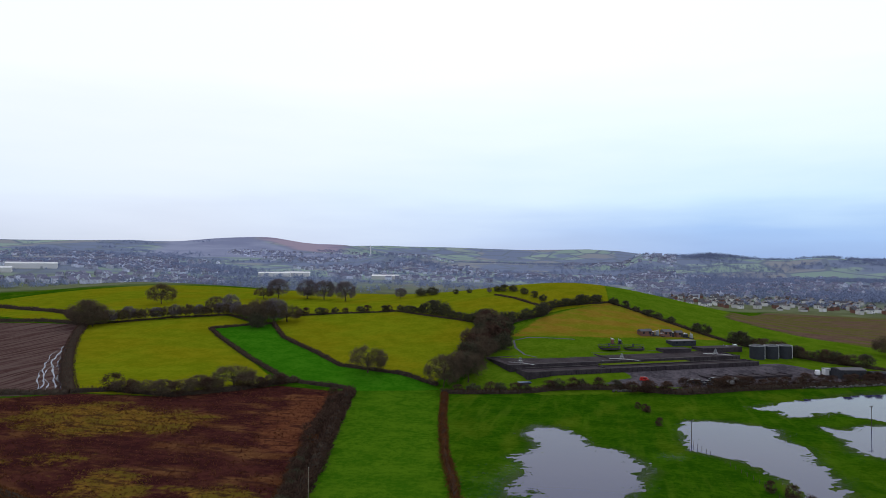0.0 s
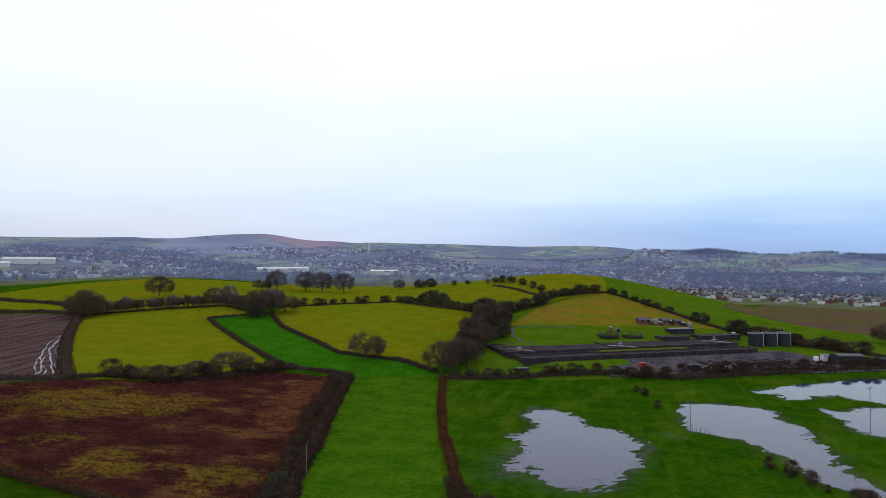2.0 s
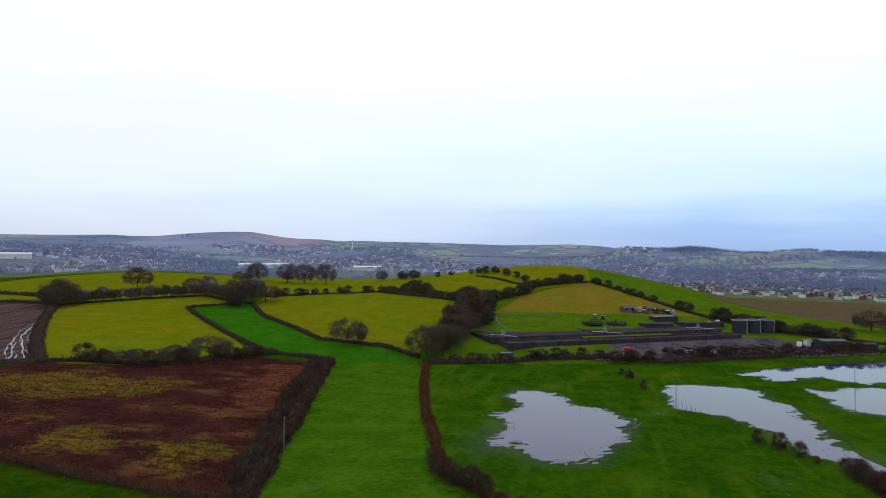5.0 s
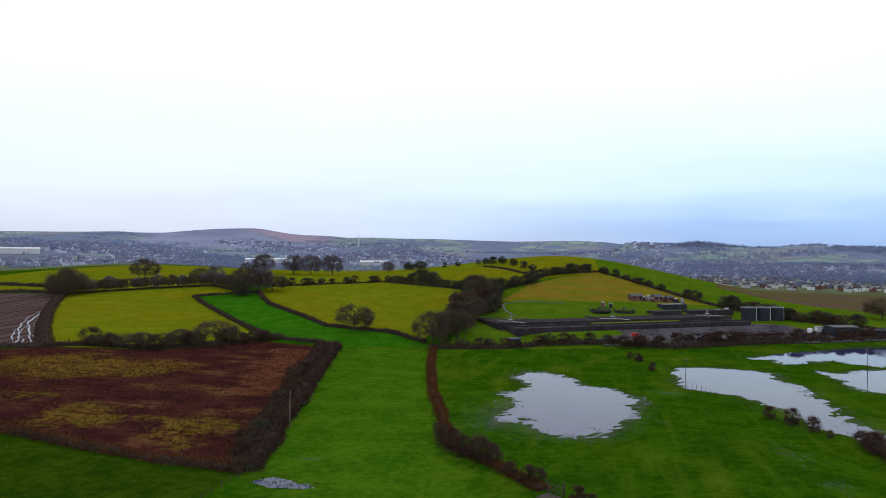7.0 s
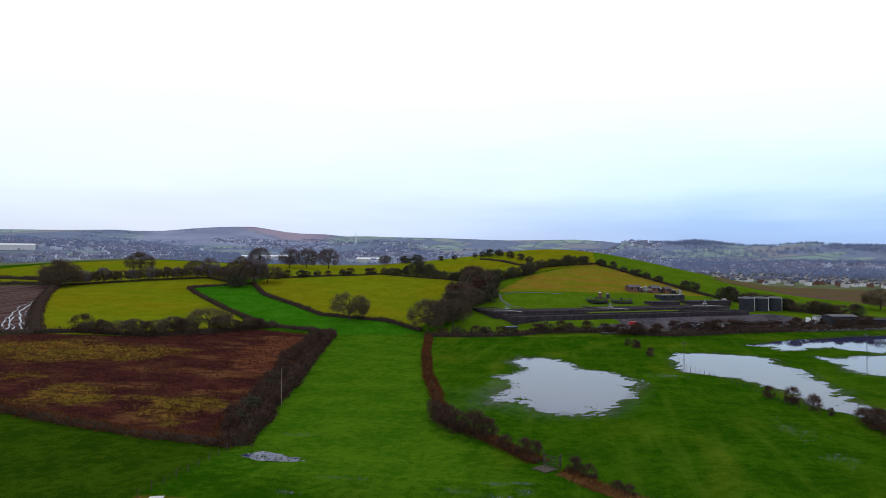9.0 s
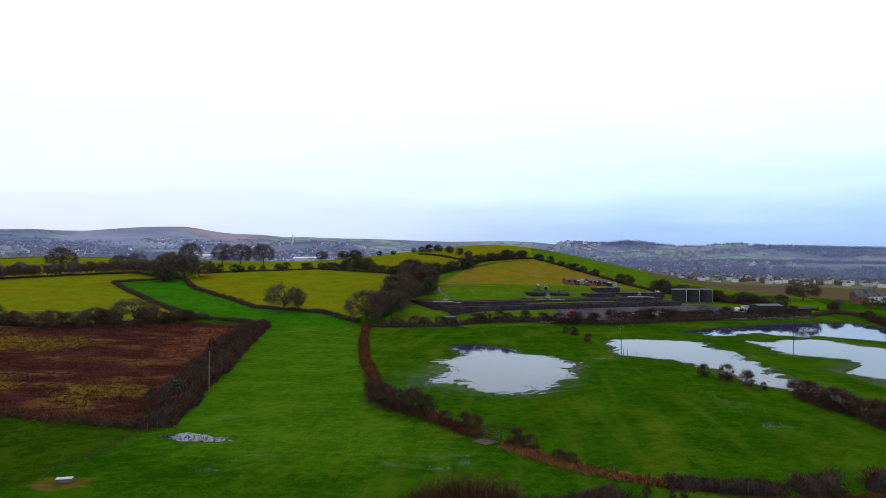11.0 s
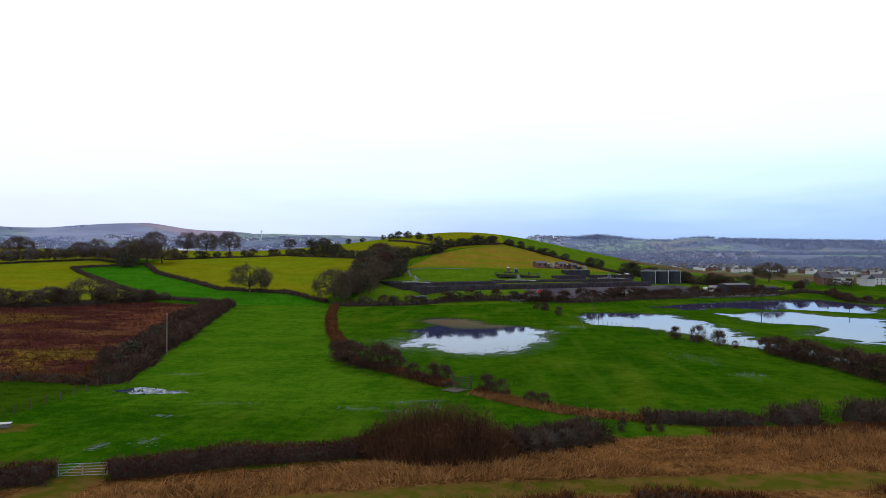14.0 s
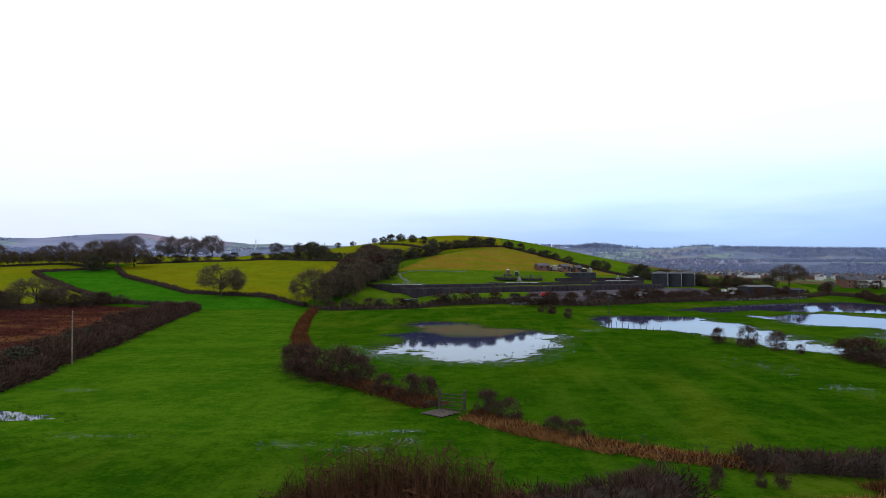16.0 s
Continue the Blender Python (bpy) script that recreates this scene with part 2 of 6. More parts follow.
# ---------------------------------------------------------------- the lie of the land
HILL_X = np.arange(-520, 270, 72.0)
HILL_Y = np.array([275, 340, 405, 470, 540, 610, 690.0])
HILL = np.array([
    (-0.1, -0.3, 0.3, -0.1, 1.0, 0.1, -1.1, 1.8, 1.2, -1.5, -0.7),
    (-0.6, -2.7, -0.6, 2.9, 1.0, 0.7, 3.1, 0.7, -1.8, 1.6, -0.3),
    (0.5, 1.4, 2.3, 1.9, 3.1, 4.3, 1.5, 9.0, 1.4, 0.5, 1.3),
    (-3.6, 0.4, -0.1, 1.5, 4.7, 4.0, 3.4, 10.0, 3.3, 3.3, 0.6),
    (5.5, 3.7, 3.5, 4.9, 7.5, 6.7, 7.3, 15.5, 8.5, 2.9, 0.3),
    (0.1, 3.8, 3.9, 3.8, 5.3, 4.2, 6.0, 8.4, 5.5, 0.6, 0.8),
    (7.1, 4.7, 5.9, 3.0, 4.8, 3.0, 4.5, 5.1, 3.3, 1.4, 1.3),
])
FOOT_X = [-608.3, -428.9, -256.2, -174.4, -111.7, -69.6, -49.9, -8.0, 68.9, 130.8, 228.2, 360.4]
FOOT_Y = [211.0, 215.2, 218.2, 203.0, 232.6, 260.9, 271.7, 264.5, 280.5, 293.8, 290.9, 289.0]
BED_O, BED_U, BED_V = np.array([-21.5, 280.7]), np.array([0.8576, 0.5143]), np.array([-0.5143, 0.8576])


# the valley beyond climbs away, more so to the west (bearing, slope in degrees)
RISE_AZ = [-180, -60, -48, -38, -28, -18, -11, -3, 5, 12, 19, 27, 36, 60, 180]
RISE = [0.5, 1.84, 1.84, 1.71, 1.56, 1.42, 1.29, 1.12, 0.93, 0.74, 0.56, 0.38, 0.28, 0.28, 0.5]


def ridge(az, r, table, dist, width):
    a = np.array(table[::2], float)
    h = np.array(table[1::2], float)
    return np.interp(az, a, h) * np.exp(-(((r - dist) / width) ** 2))


def wobble(x, y, s):
    """Cheap smooth noise of about unit height."""
    return (np.sin(x / s + 1.3 * np.sin(y / s * 0.83 + 0.7)) + np.sin(y / s * 1.17 + 1.1 * np.sin(x / s * 0.71 + 2.1)) + np.sin((x + y) / s * 0.57 + 0.4)) / 3


def land(x, y):
    x, y = np.asarray(x, float), np.asarray(y, float)
    z = np.zeros(np.broadcast(x, y).shape)
    for j, cy in enumerate(HILL_Y):
        for i, cx in enumerate(HILL_X):
            z = z + HILL[j, i] * np.exp(-((x - cx) ** 2 + (y - cy) ** 2) / (2 * 58.0 ** 2))
    z = z * smooth01(0, 22, y - np.interp(x, FOOT_X, FOOT_Y))
    z = z - 4.5 * np.exp(-((x + 205) ** 2 + (y - 525) ** 2) / (2 * 42.0 ** 2))
    # the plain climbs gently to the west
    z = z + 0.026 * np.maximum(0, -x - 42) * (1 - smooth01(620, 900, np.hypot(x, y)))
    # level platform cut for the treatment works
    u = (x - BED_O[0]) * BED_U[0] + (y - BED_O[1]) * BED_U[1]
    v = (x - BED_O[0]) * BED_V[0] + (y - BED_O[1]) * BED_V[1]
    out = np.maximum(np.maximum(-4 - u, u - 122), np.maximum(0 - v, v - 44))
    z = np.where(v > -6, np.minimum(z, 4.4 + 0.08 * np.clip(v, 0, 42) + 0.45 * np.maximum(out, 0)), z)
    # made ground of the yard before the beds
    z = np.maximum(z, 4.5 * smooth01(-17, -3, v) * (1 - smooth01(44, 60, v)) * smooth01(-4, 16, u) * (1 - smooth01(132, 165, u)))
    # the valley floor and the hills round it
    r = np.hypot(x, y)
    az = np.degrees(np.arctan2(x, y))
    far = smooth01(620, 900, r)
    z = z + far * (r * np.tan(np.radians(np.interp(az, RISE_AZ, RISE))) - 7.0)
    z = z + ridge(az, r, (-180, 40, -62.9, 50, -45.5, 50, -43.5, 52, -39.7, 60, -38.4, 55, -37.2, 65, -34.7, 60, -32.6, 71, -31.6, 81, -29.4, 93, -27, 99, -25.9, 91, -24.9, 79, -22.3, 67, -21.4, 70, -19.6, 62, -16, 15, -10, 6, 0, 6, 60, 20, 180, 40), 3300, 650)
    z = z + ridge(az, r, (-180, 40, -62.9, 20, -30, 20, -19.6, 64, -17.3, 72, -15.9, 71, -12.6, 73, -6.1, 70, -0.8, 82, 1.6, 75, 3.4, 61, 10, 40, 22, 40, 180, 40), 4300, 480)
    z = z + ridge(az, r, (-180, 10, -62.9, 8, -23, 8, -19, 24, -17, 34, -14, 32, -12, 16, -3, 18, 2, 24, 3.4, 58, 7.2, 47, 10, 49, 13.9, 49, 15, 55, 16.8, 61, 18.2, 56, 19.8, 56, 42, 50, 87, 20, 180, 10), 2250, 360)
    z = z + ridge(az, r, (-180, 10, -62.9, 12, -45.9, 12, -40.9, 16, -36.9, 9, -30.9, 0, 9.1, 0, 12.1, 6, 15.1, 15, 22.1, 18, 29.1, 20, 57.1, 20, 180, 10), 1400, 300)
    z = z + 9 * np.exp(-((x - 336) ** 2 + (y - 2224) ** 2) / (2 * 48.0 ** 2))
    z = z + far * 3.0 * wobble(x, y, 170.0) * smooth01(900, 2000, r)
    return z


def ground_z(x, y):
    return float(land(x, y))


def poly_dist(x, y, poly):
    """Signed distance to a polygon's edge, positive inside."""
    d = np.full(x.shape, 1e9)
    inside = np.zeros(x.shape, bool)
    n = len(poly)
    for i in range(n):
        ax, ay = poly[i]
        bx, by = poly[(i + 1) % n]
        dx, dy = bx - ax, by - ay
        t = np.clip(((x - ax) * dx + (y - ay) * dy) / (dx * dx + dy * dy + 1e-9), 0, 1)
        d = np.minimum(d, np.hypot(x - ax - t * dx, y - ay - t * dy))
        hit = ((ay > y) != (by > y)) & (x < dx * (y - ay) / (dy if dy else 1e-9) + ax)
        inside ^= hit
    return np.where(inside, d, -d)


FIELDS = {
    "bog": [[(-83.9, 249.4), (-70.6, 200.5), (-59.4, 161.2), (-48.2, 117.6), (-44.4, 104.7), (-58.6, 105.7), (-85.8, 111), (-145.5, 128), (-254.6, 140.9), (-261.1, 183), (-190, 193.4), (-173.4, 209.9), (-140.1, 217.2), (-113.9, 247.8)]],
    "bogyellow": [[(-155.6, 166), (-170.2, 186.8), (-153.9, 198.7), (-124.6, 194.9), (-105.5, 192.8), (-108.6, 175.2), (-135.4, 159.9)], [(-100.2, 121.4), (-104.5, 135.5), (-91.9, 135.1), (-86.1, 124.2)], [(-72.3, 120.9), (-78, 130.8), (-67.8, 135.5), (-61.2, 124.7), (-63.4, 117.4)], [(-129.5, 134.1), (-125.4, 140.5), (-120.1, 145), (-117.5, 138.9)]],
    "rust": [[(-84, 174.6), (-94.5, 201.2), (-97, 237), (-89, 249.1), (-78.2, 207.8), (-69.4, 175.5), (-74.5, 166.6)]],
    "yellow": [[(-173.7, 211.1), (-140.2, 218.3), (-114.4, 250.7), (-152.9, 296.2), (-208.8, 356), (-189.8, 372.9), (-224.3, 401.3), (-273, 365.8), (-289.7, 351.9), (-262.7, 315), (-215.9, 253.9)],
               [(-181.7, 379.6), (-156.9, 342.9), (-123.7, 311.3), (-103.1, 288.1), (-85.3, 283.5), (-57.2, 275.4), (-48.4, 312.6), (-52.9, 371.9), (-62.3, 391.3), (-91, 412.1), (-120.5, 435.5), (-155.1, 421.8), (-183.9, 402.8)],
               [(-184.1, 405.1), (-155.3, 424.1), (-120.7, 437.9), (-91.1, 414.4), (-62.4, 393.6), (-47.3, 383.8), (7.9, 447.2), (15.5, 459), (11.7, 597), (-97.9, 715.7), (-452.9, 637.9), (-522.5, 458.2), (-329.4, 369.1), (-273.4, 369.2), (-224.7, 404.8)]],
    "lush": [[(-208.8, 356), (-152.7, 294), (-116.5, 260.2), (-106.3, 253.2), (-84.1, 251.7), (-51.6, 266.8), (-57.1, 273.2), (-85.3, 283.5), (-103.1, 288.1), (-123.7, 311.3), (-156.9, 342.9), (-181.7, 379.6), (-192.9, 371.8)]],
    "plough": [[(-190.3, 196.5), (-176.9, 212.1), (-218, 253.9), (-264.9, 315), (-291.8, 350.8), (-362.5, 363.5), (-456.9, 345.6), (-423.8, 192.5)]],
    "mound": [[(-35.8, 361.1), (-23.7, 402.4), (7.9, 447.2), (15.6, 456.8), (51.4, 430.2), (74.4, 404.2), (51.5, 393.9), (11.9, 373.7)]],
    "yard": [[(10.8, 283.8), (49.1, 290.7), (109.4, 317.4), (122.8, 344.7), (94.6, 353.5), (47.8, 327.5), (19.6, 306.6), (23.8, 298)]],
    "straw": [[(-53, 40.2), (-30.4, 61.8), (-19.3, 66.6), (-1.4, 72.2), (9.9, 75.7), (18.4, 80.1), (29.5, 81.5), (44.8, 85.3), (82.6, 93.7), (110.7, 57.1), (120, 20), (-60, 20)]],
    "track": [[(-53, 50.2), (-4.5, 62.8), (7.7, 66.4), (21.4, 68.5), (36.6, 70.6), (83.4, 74.9), (83.7, 68.9), (36.8, 66.7), (29, 65.7), (13.8, 64), (2.6, 61.6), (-4.4, 59.7), (-53, 46.2)], [(-26.1, 40.3), (-21.4, 40.3), (-21.7, 69.4), (-25.4, 69.4)], [(-44.9, 78.4), (-41.1, 77.9), (-37.9, 79.4), (-38.6, 82), (-44.2, 82.1)]],
    "strip": [[(-51.7, 269.2), (-85.4, 254.1), (-70.6, 200.5), (-59.4, 161.2), (-48, 108), (-45, 96), (-22, 90), (-2, 94), (-4, 106), (-16, 128), (-30, 177.5), (-39.9, 218.9)], [(-32.1, 347.8), (-17.9, 327.6), (46.9, 354.2), (46.3, 373.6), (11.9, 373.7), (-31.6, 357.6)]],
    "lawn": [[(-47.7, 270.7), (-40.8, 304.8), (-44.9, 377), (-23.8, 404.7), (15.5, 459), (11.7, 597), (34.9, 693.1), (127, 675.4), (118.6, 599.3), (90.9, 482.3), (123.1, 449.1), (168, 420.2), (158.4, 366.6), (146.4, 352.2), (132, 332.2), (99.2, 315.7), (64, 297.4), (18.9, 276.1), (-8, 267.6)]],
    "rank": [[(-115.2, 118.5), (-85.7, 110), (-58.5, 104.7), (-44.3, 103.7), (-44.1, 80.9), (-53, 60.2), (-183.8, 54.8), (-194.4, 130.4)]],
    "moor": [[(-1407.5, 2682.2), (-1337.1, 2675.8), (-1139.2, 2525.6), (-993, 2603.1), (-1110.5, 2947.6), (-1265.5, 3240.1), (-1673, 3179.4)]],
    "hanger": [[(-1407, 1881.2), (-724.1, 2236.2), (-931.5, 2576.2), (-1085.3, 2448.2), (-1283.1, 2598.4), (-1428.5, 2701.2), (-1718, 3277.3), (-2057.9, 3069.8), (-1662.5, 2378.9)]],
    "brown": [[(90.9, 482.3), (123.1, 449.1), (168, 420.2), (233.5, 399.6), (513, 546.7), (461.9, 764.3), (289.1, 815.7), (176.3, 769.9), (118.6, 599.3)]],
}
PONDS = {
    "field_pond": [(-12.3, 204), (-9.6, 215), (-3.6, 214.2), (2.5, 207.3), (7.5, 194.5), (10.4, 192.7), (15.5, 190.5), (19.7, 182.2), (23.1, 173.2), (19.1, 163.7), (17.1, 156.4), (14.4, 148.7), (12, 141.1), (8.5, 138.6), (4.8, 139.1), (0.5, 141.3), (-1.9, 148), (-3.4, 151.8), (-6.9, 151.1), (-9.2, 145.3), (-9.3, 158.5), (-6.1, 167.3), (-8, 173.7), (-11.9, 178.8), (-7.6, 183.7), (-7.7, 193.7)],
    "east_pool": [(38.1, 234), (49.2, 236.6), (58.7, 231.8), (63.5, 226.9), (61.5, 212.7), (65, 205.9), (63.8, 191.9), (64.4, 179), (63.1, 169.4), (63.9, 158.7), (66, 150.2), (68, 145.1), (67.5, 137.4), (68.2, 133.2), (64.5, 137.2), (62.8, 142.3), (60.6, 149.8), (56.2, 155.9), (53.7, 164.5), (51.3, 176.1), (47.1, 186.2), (41.1, 191.6), (34.6, 196), (34.1, 208)],
    "far_pool": [(63.7, 262.3), (76.5, 273.8), (90, 285.1), (102, 295.6), (113.7, 303.8), (130, 311), (141.8, 311.7), (144.5, 298.3), (143.1, 274.4), (141.3, 258.5), (122.6, 234.2), (118.3, 243), (112.8, 250.4), (106.1, 254.1), (101.2, 248.7), (95.6, 253.4), (90.9, 261.7), (82.6, 253.6), (71.6, 247.7), (71.5, 258.3)],
    "middle_pool": [(78.5, 235.8), (82.7, 231.6), (93, 241.3), (100.5, 244.7), (105.9, 238.5), (108.2, 225), (113.3, 219.1), (118.4, 215), (87, 156.6), (82.8, 156.3), (80.9, 159.1), (81.7, 168.1), (80.3, 175.2), (89.5, 189.1), (89.5, 193.7), (82.4, 200.5), (77.4, 206.7), (79.8, 223.1)],
    "puddle": [(-40.7, 100.8), (-38.5, 103.3), (-31.5, 101.2), (-30.4, 99.6), (-37.2, 99.1)],
}
SHALLOW = [(-37.3, 113.8, 3, .7), (-23.1, 93.5, 4, .6), (-27.4, 86.7, 2, .5), (-7.1, 91.7, 2, .8), (-1.8, 95.4, 1.6, .6), (1.9, 92.9, 1.2, .9), (-1.1, 90.6, 2, .5), (1.3, 96.3, 1.3, .5), (28.7, 188.8, 4, 3), (44.1, 135.2, 3, 5),
           (46.1, 116.4, 2, 3), (62.8, 118.2, 3, 6), (79, 138.2, 8, 3), (-23.7, 76.1, 1, 1.2), (-27.4, 74.2, .7, .9)]

def axis(stops):
    """Grid lines with the given spacing between stops: (from, step), ..., end."""
    out = []
    for (a, s), nxt in zip(stops[:-1], stops[1:]):
        b = nxt[0] if isinstance(nxt, tuple) else nxt
        out += list(np.linspace(a, b, max(1, round((b - a) / s)), endpoint=False))
    return np.array(out + [stops[-1]])


GX = axis([(-4990, 260), (-2000, 90), (-900, 32), (-440, 8), (-210, 3.5), (-110, 0.95), (130, 2.5), (210, 6), (340, 14), (700, 40), (1500, 120), 4990])
GY = axis([(-1200, 150), (-200, 20), (20, 3), (56, 1.0), (260, 2.2), (460, 4), (660, 12), (1000, 30), (2600, 60), 4990])
X, Y = np.meshgrid(GX, GY)
Z = land(X, Y)
plain = (Z < 0.4) & (np.hypot(X, Y) < 600)
rough_z = 0.10 + 0.035 * wobble(X, Y, 1.9) + 0.03 * wobble(X, Y, 4.3) + 0.03 * wobble(X + 50, Y, 11.0)
wet = np.full(X.shape, -1e9)
for poly in PONDS.values():
    wet = np.maximum(wet, poly_dist(X, Y, poly))
near_plain = np.where(plain, 1.0, 0.0)
hummock = np.random.default_rng(5).normal(size=X.shape)
rough_z = rough_z + 0.055 * hummock * np.exp(-((wet + 0.6) / 3.0) ** 2)
edge = wet + 2.2 * wobble(X, Y, 4.6) + 1.8 * wobble(X + 31, Y, 1.7) + 0.9 * wobble(X, Y + 17, 0.9)
Z = Z + near_plain * (rough_z - 0.22 * smooth01(-2.6, 3.0, edge))
nx, ny = len(GX), len(GY)
gm = bpy.data.meshes.new("ground")
gm.vertices.add(nx * ny)
gm.vertices.foreach_set("co", np.stack([X, Y, Z], -1).ravel())
idx = np.arange(nx * ny, dtype=np.int32).reshape(ny, nx)
quads = np.stack([idx[:-1, :-1], idx[:-1, 1:], idx[1:, 1:], idx[1:, :-1]], -1).reshape(-1, 4)
gm.loops.add(quads.size)
gm.loops.foreach_set("vertex_index", quads.ravel())
gm.polygons.add(len(quads))
gm.polygons.foreach_set("loop_start", np.arange(0, quads.size, 4, dtype=np.int32))
gm.polygons.foreach_set("use_smooth", np.ones(len(quads), bool))
gm.update(calc_edges=True)
for key, polys in FIELDS.items():
    d = np.full(X.shape, -1e9)
    for p in polys:
        d = np.maximum(d, poly_dist(X, Y, p))
    at = gm.attributes.new(key, "FLOAT", "POINT")
    at.data.foreach_set("value", np.clip(d, -60, 60).ravel().astype(np.float32))
at = gm.attributes.new("distance", "FLOAT", "POINT")
at.data.foreach_set("value", np.hypot(X, Y).ravel().astype(np.float32))
at = gm.attributes.new("wet", "FLOAT", "POINT")
at.data.foreach_set("value", np.clip(wet, -40, 40).ravel().astype(np.float32))
ground = tagged(new("ground", gm), "wet green pasture, bog and hill fields reaching distant hills", "ground", kind="structure")

# ground material: one sheet, its land use by field
M_GROUND = bpy.data.materials.new("field_ground")
M_GROUND.use_nodes = True
gt = M_GROUND.node_tree
gb = gt.nodes["Principled BSDF"]
gb.inputs["Roughness"].default_value = 0.95
gb.inputs["Specular IOR Level"].default_value = 0.0
g_tc = gt.nodes.new("ShaderNodeTexCoord")


def g_noise(scale, detail=4, stretch=None):
    n = gt.nodes.new("ShaderNodeTexNoise")
    n.inputs["Scale"].default_value = scale
    n.inputs["Detail"].default_value = detail
    if stretch:
        mp = gt.nodes.new("ShaderNodeMapping")
        mp.inputs["Scale"].default_value = stretch[:3]
        mp.inputs["Rotation"].default_value = (0, 0, radians(stretch[3]))
        gt.links.new(g_tc.outputs["Object"], mp.inputs[0])
        gt.links.new(mp.outputs[0], n.inputs[0])
    else:
        gt.links.new(g_tc.outputs["Object"], n.inputs[0])
    return n.outputs[0]


def g_math(op, a, b=None, c=None):
    n = gt.nodes.new("ShaderNodeMath")
    n.operation = op
    for i, v in enumerate((a, b, c)):
        if v is None:
            continue
        if isinstance(v, (int, float)):
            n.inputs[i].default_value = v
        else:
            gt.links.new(v, n.inputs[i])
    return n.outputs[0]


def g_range(v, lo, hi, smooth=True):
    n = gt.nodes.new("ShaderNodeMapRange")
    n.interpolation_type = "SMOOTHSTEP" if smooth else "LINEAR"
    n.inputs["From Min"].default_value = lo
    n.inputs["From Max"].default_value = hi
    gt.links.new(v, n.inputs["Value"])
    return n.outputs[0]


def g_mix(f, a, b):
    n = gt.nodes.new("ShaderNodeMix")
    n.data_type = "RGBA"
    for i, v in ((0, f), (6, a), (7, b)):
        if isinstance(v, tuple):
            n.inputs[i].default_value = (*v, 1)
        elif isinstance(v, (int, float)):
            n.inputs[i].default_value = v
        else:
            gt.links.new(v, n.inputs[i])
    return n.outputs[2]


def g_attr(name):
    n = gt.nodes.new("ShaderNodeAttribute")
    n.attribute_name = name
    return n.outputs["Fac"]


n_big = g_noise(0.022, 4)
n_mid = g_noise(0.11, 5)
n_small = g_noise(0.6, 5)
n_fine = g_noise(3.5, 3)
n_rows = g_noise(0.30, 3, (1.0, 0.10, 1.0, 20))
tone = g_math("ADD", g_math("ADD", g_math("MULTIPLY", n_mid, 0.34), g_math("MULTIPLY", n_small, 0.33)), g_math("MULTIPLY", n_fine, 0.33))
tone = g_range(tone, 0.42, 0.59)


def two(a, b, f=None):
    return g_mix(tone if f is None else f, a, b)


def zone(col, name, colour, amp=2.0, soft=0.5, coarse=0.0):
    d = g_math("ADD", g_attr(name), g_math("MULTIPLY_ADD", n_small, amp, -amp / 2))
    if coarse:
        d = g_math("ADD", d, g_math("MULTIPLY_ADD", n_mid, coarse, -coarse / 2))
    return g_mix(g_range(d, -soft, soft), col, colour)


col = two((0.014, 0.056, 0.0013), (0.036, 0.095, 0.0028))
col = g_mix(g_range(n_big, 0.48, 0.66), col, two((0.026, 0.070, 0.0015), (0.050, 0.106, 0.004)))
col = g_mix(g_math("MULTIPLY", g_range(n_rows, 0.50, 0.72), 0.3), col, (0.085, 0.14, 0.010))
col = g_mix(g_math("MULTIPLY", g_range(g_math("ADD", g_attr("wet"), g_math("MULTIPLY", n_small, 5.0)), -2.0, 3.0), 0.6), col, (0.035, 0.05, 0.012))
worn = g_noise(0.07, 6, (1.0, 0.35, 1.0, -60))
col = g_mix(g_math("MULTIPLY", g_range(worn, 0.53, 0.68), 0.40), col, two((0.078, 0.118, 0.004), (0.112, 0.140, 0.012)))
col = zone(col, "strip", two((0.030, 0.095, 0.003), (0.066, 0.138, 0.006)), 6.0, 6.0, 10.0)
col = zone(col, "rank", two((0.014, 0.040, 0.0015), (0.034, 0.068, 0.003)), 3.0, 2.0, 6.0)
col = zone(col, "lawn", two((0.058, 0.118, 0.004), (0.095, 0.158, 0.009)), 3.0, 1.5, 4.0)
col = zone(col, "yellow", g_mix(g_range(n_big, 0.40, 0.62), two((0.115, 0.145, 0.004), (0.165, 0.190, 0.007)), two((0.140, 0.142, 0.004), (0.190, 0.182, 0.007))), 1.0)
col = zone(col, "lush", two((0.022, 0.110, 0.003), (0.042, 0.150, 0.006)), 1.0)
wave = g_noise(0.5, 2, (1.0, 0.03, 1.0, -33))
col = zone(col, "plough", g_mix(g_range(wave, 0.42, 0.6), two((0.055, 0.028, 0.025), (0.085, 0.05, 0.045)), (0.11, 0.075, 0.065)), 2.0)
col = zone(col, "mound", g_mix(g_range(g_noise(0.05, 4, (1, 2.5, 1, -25)), 0.42, 0.60), two((0.14, 0.14, 0.009), (0.18, 0.17, 0.014)), two((0.185, 0.120, 0.013), (0.235, 0.155, 0.020))), 3.0, 1.5)
bog = g_mix(g_range(g_noise(0.05, 5, (1, 1.9, 1, 10)), 0.50, 0.66), two((0.034, 0.010, 0.010), (0.068, 0.022, 0.017)), two((0.085, 0.032, 0.014), (0.13, 0.060, 0.025)))
bog = zone(bog, "bogyellow", g_mix(g_range(n_mid, 0.45, 0.6), two((0.13, 0.070, 0.012), (0.20, 0.112, 0.020)), (0.115, 0.078, 0.012)), 14.0, 3.0, 34.0)
bog = zone(bog, "rust", two((0.095, 0.032, 0.016), (0.135, 0.052, 0.024)), 12.0, 4.0, 26.0)
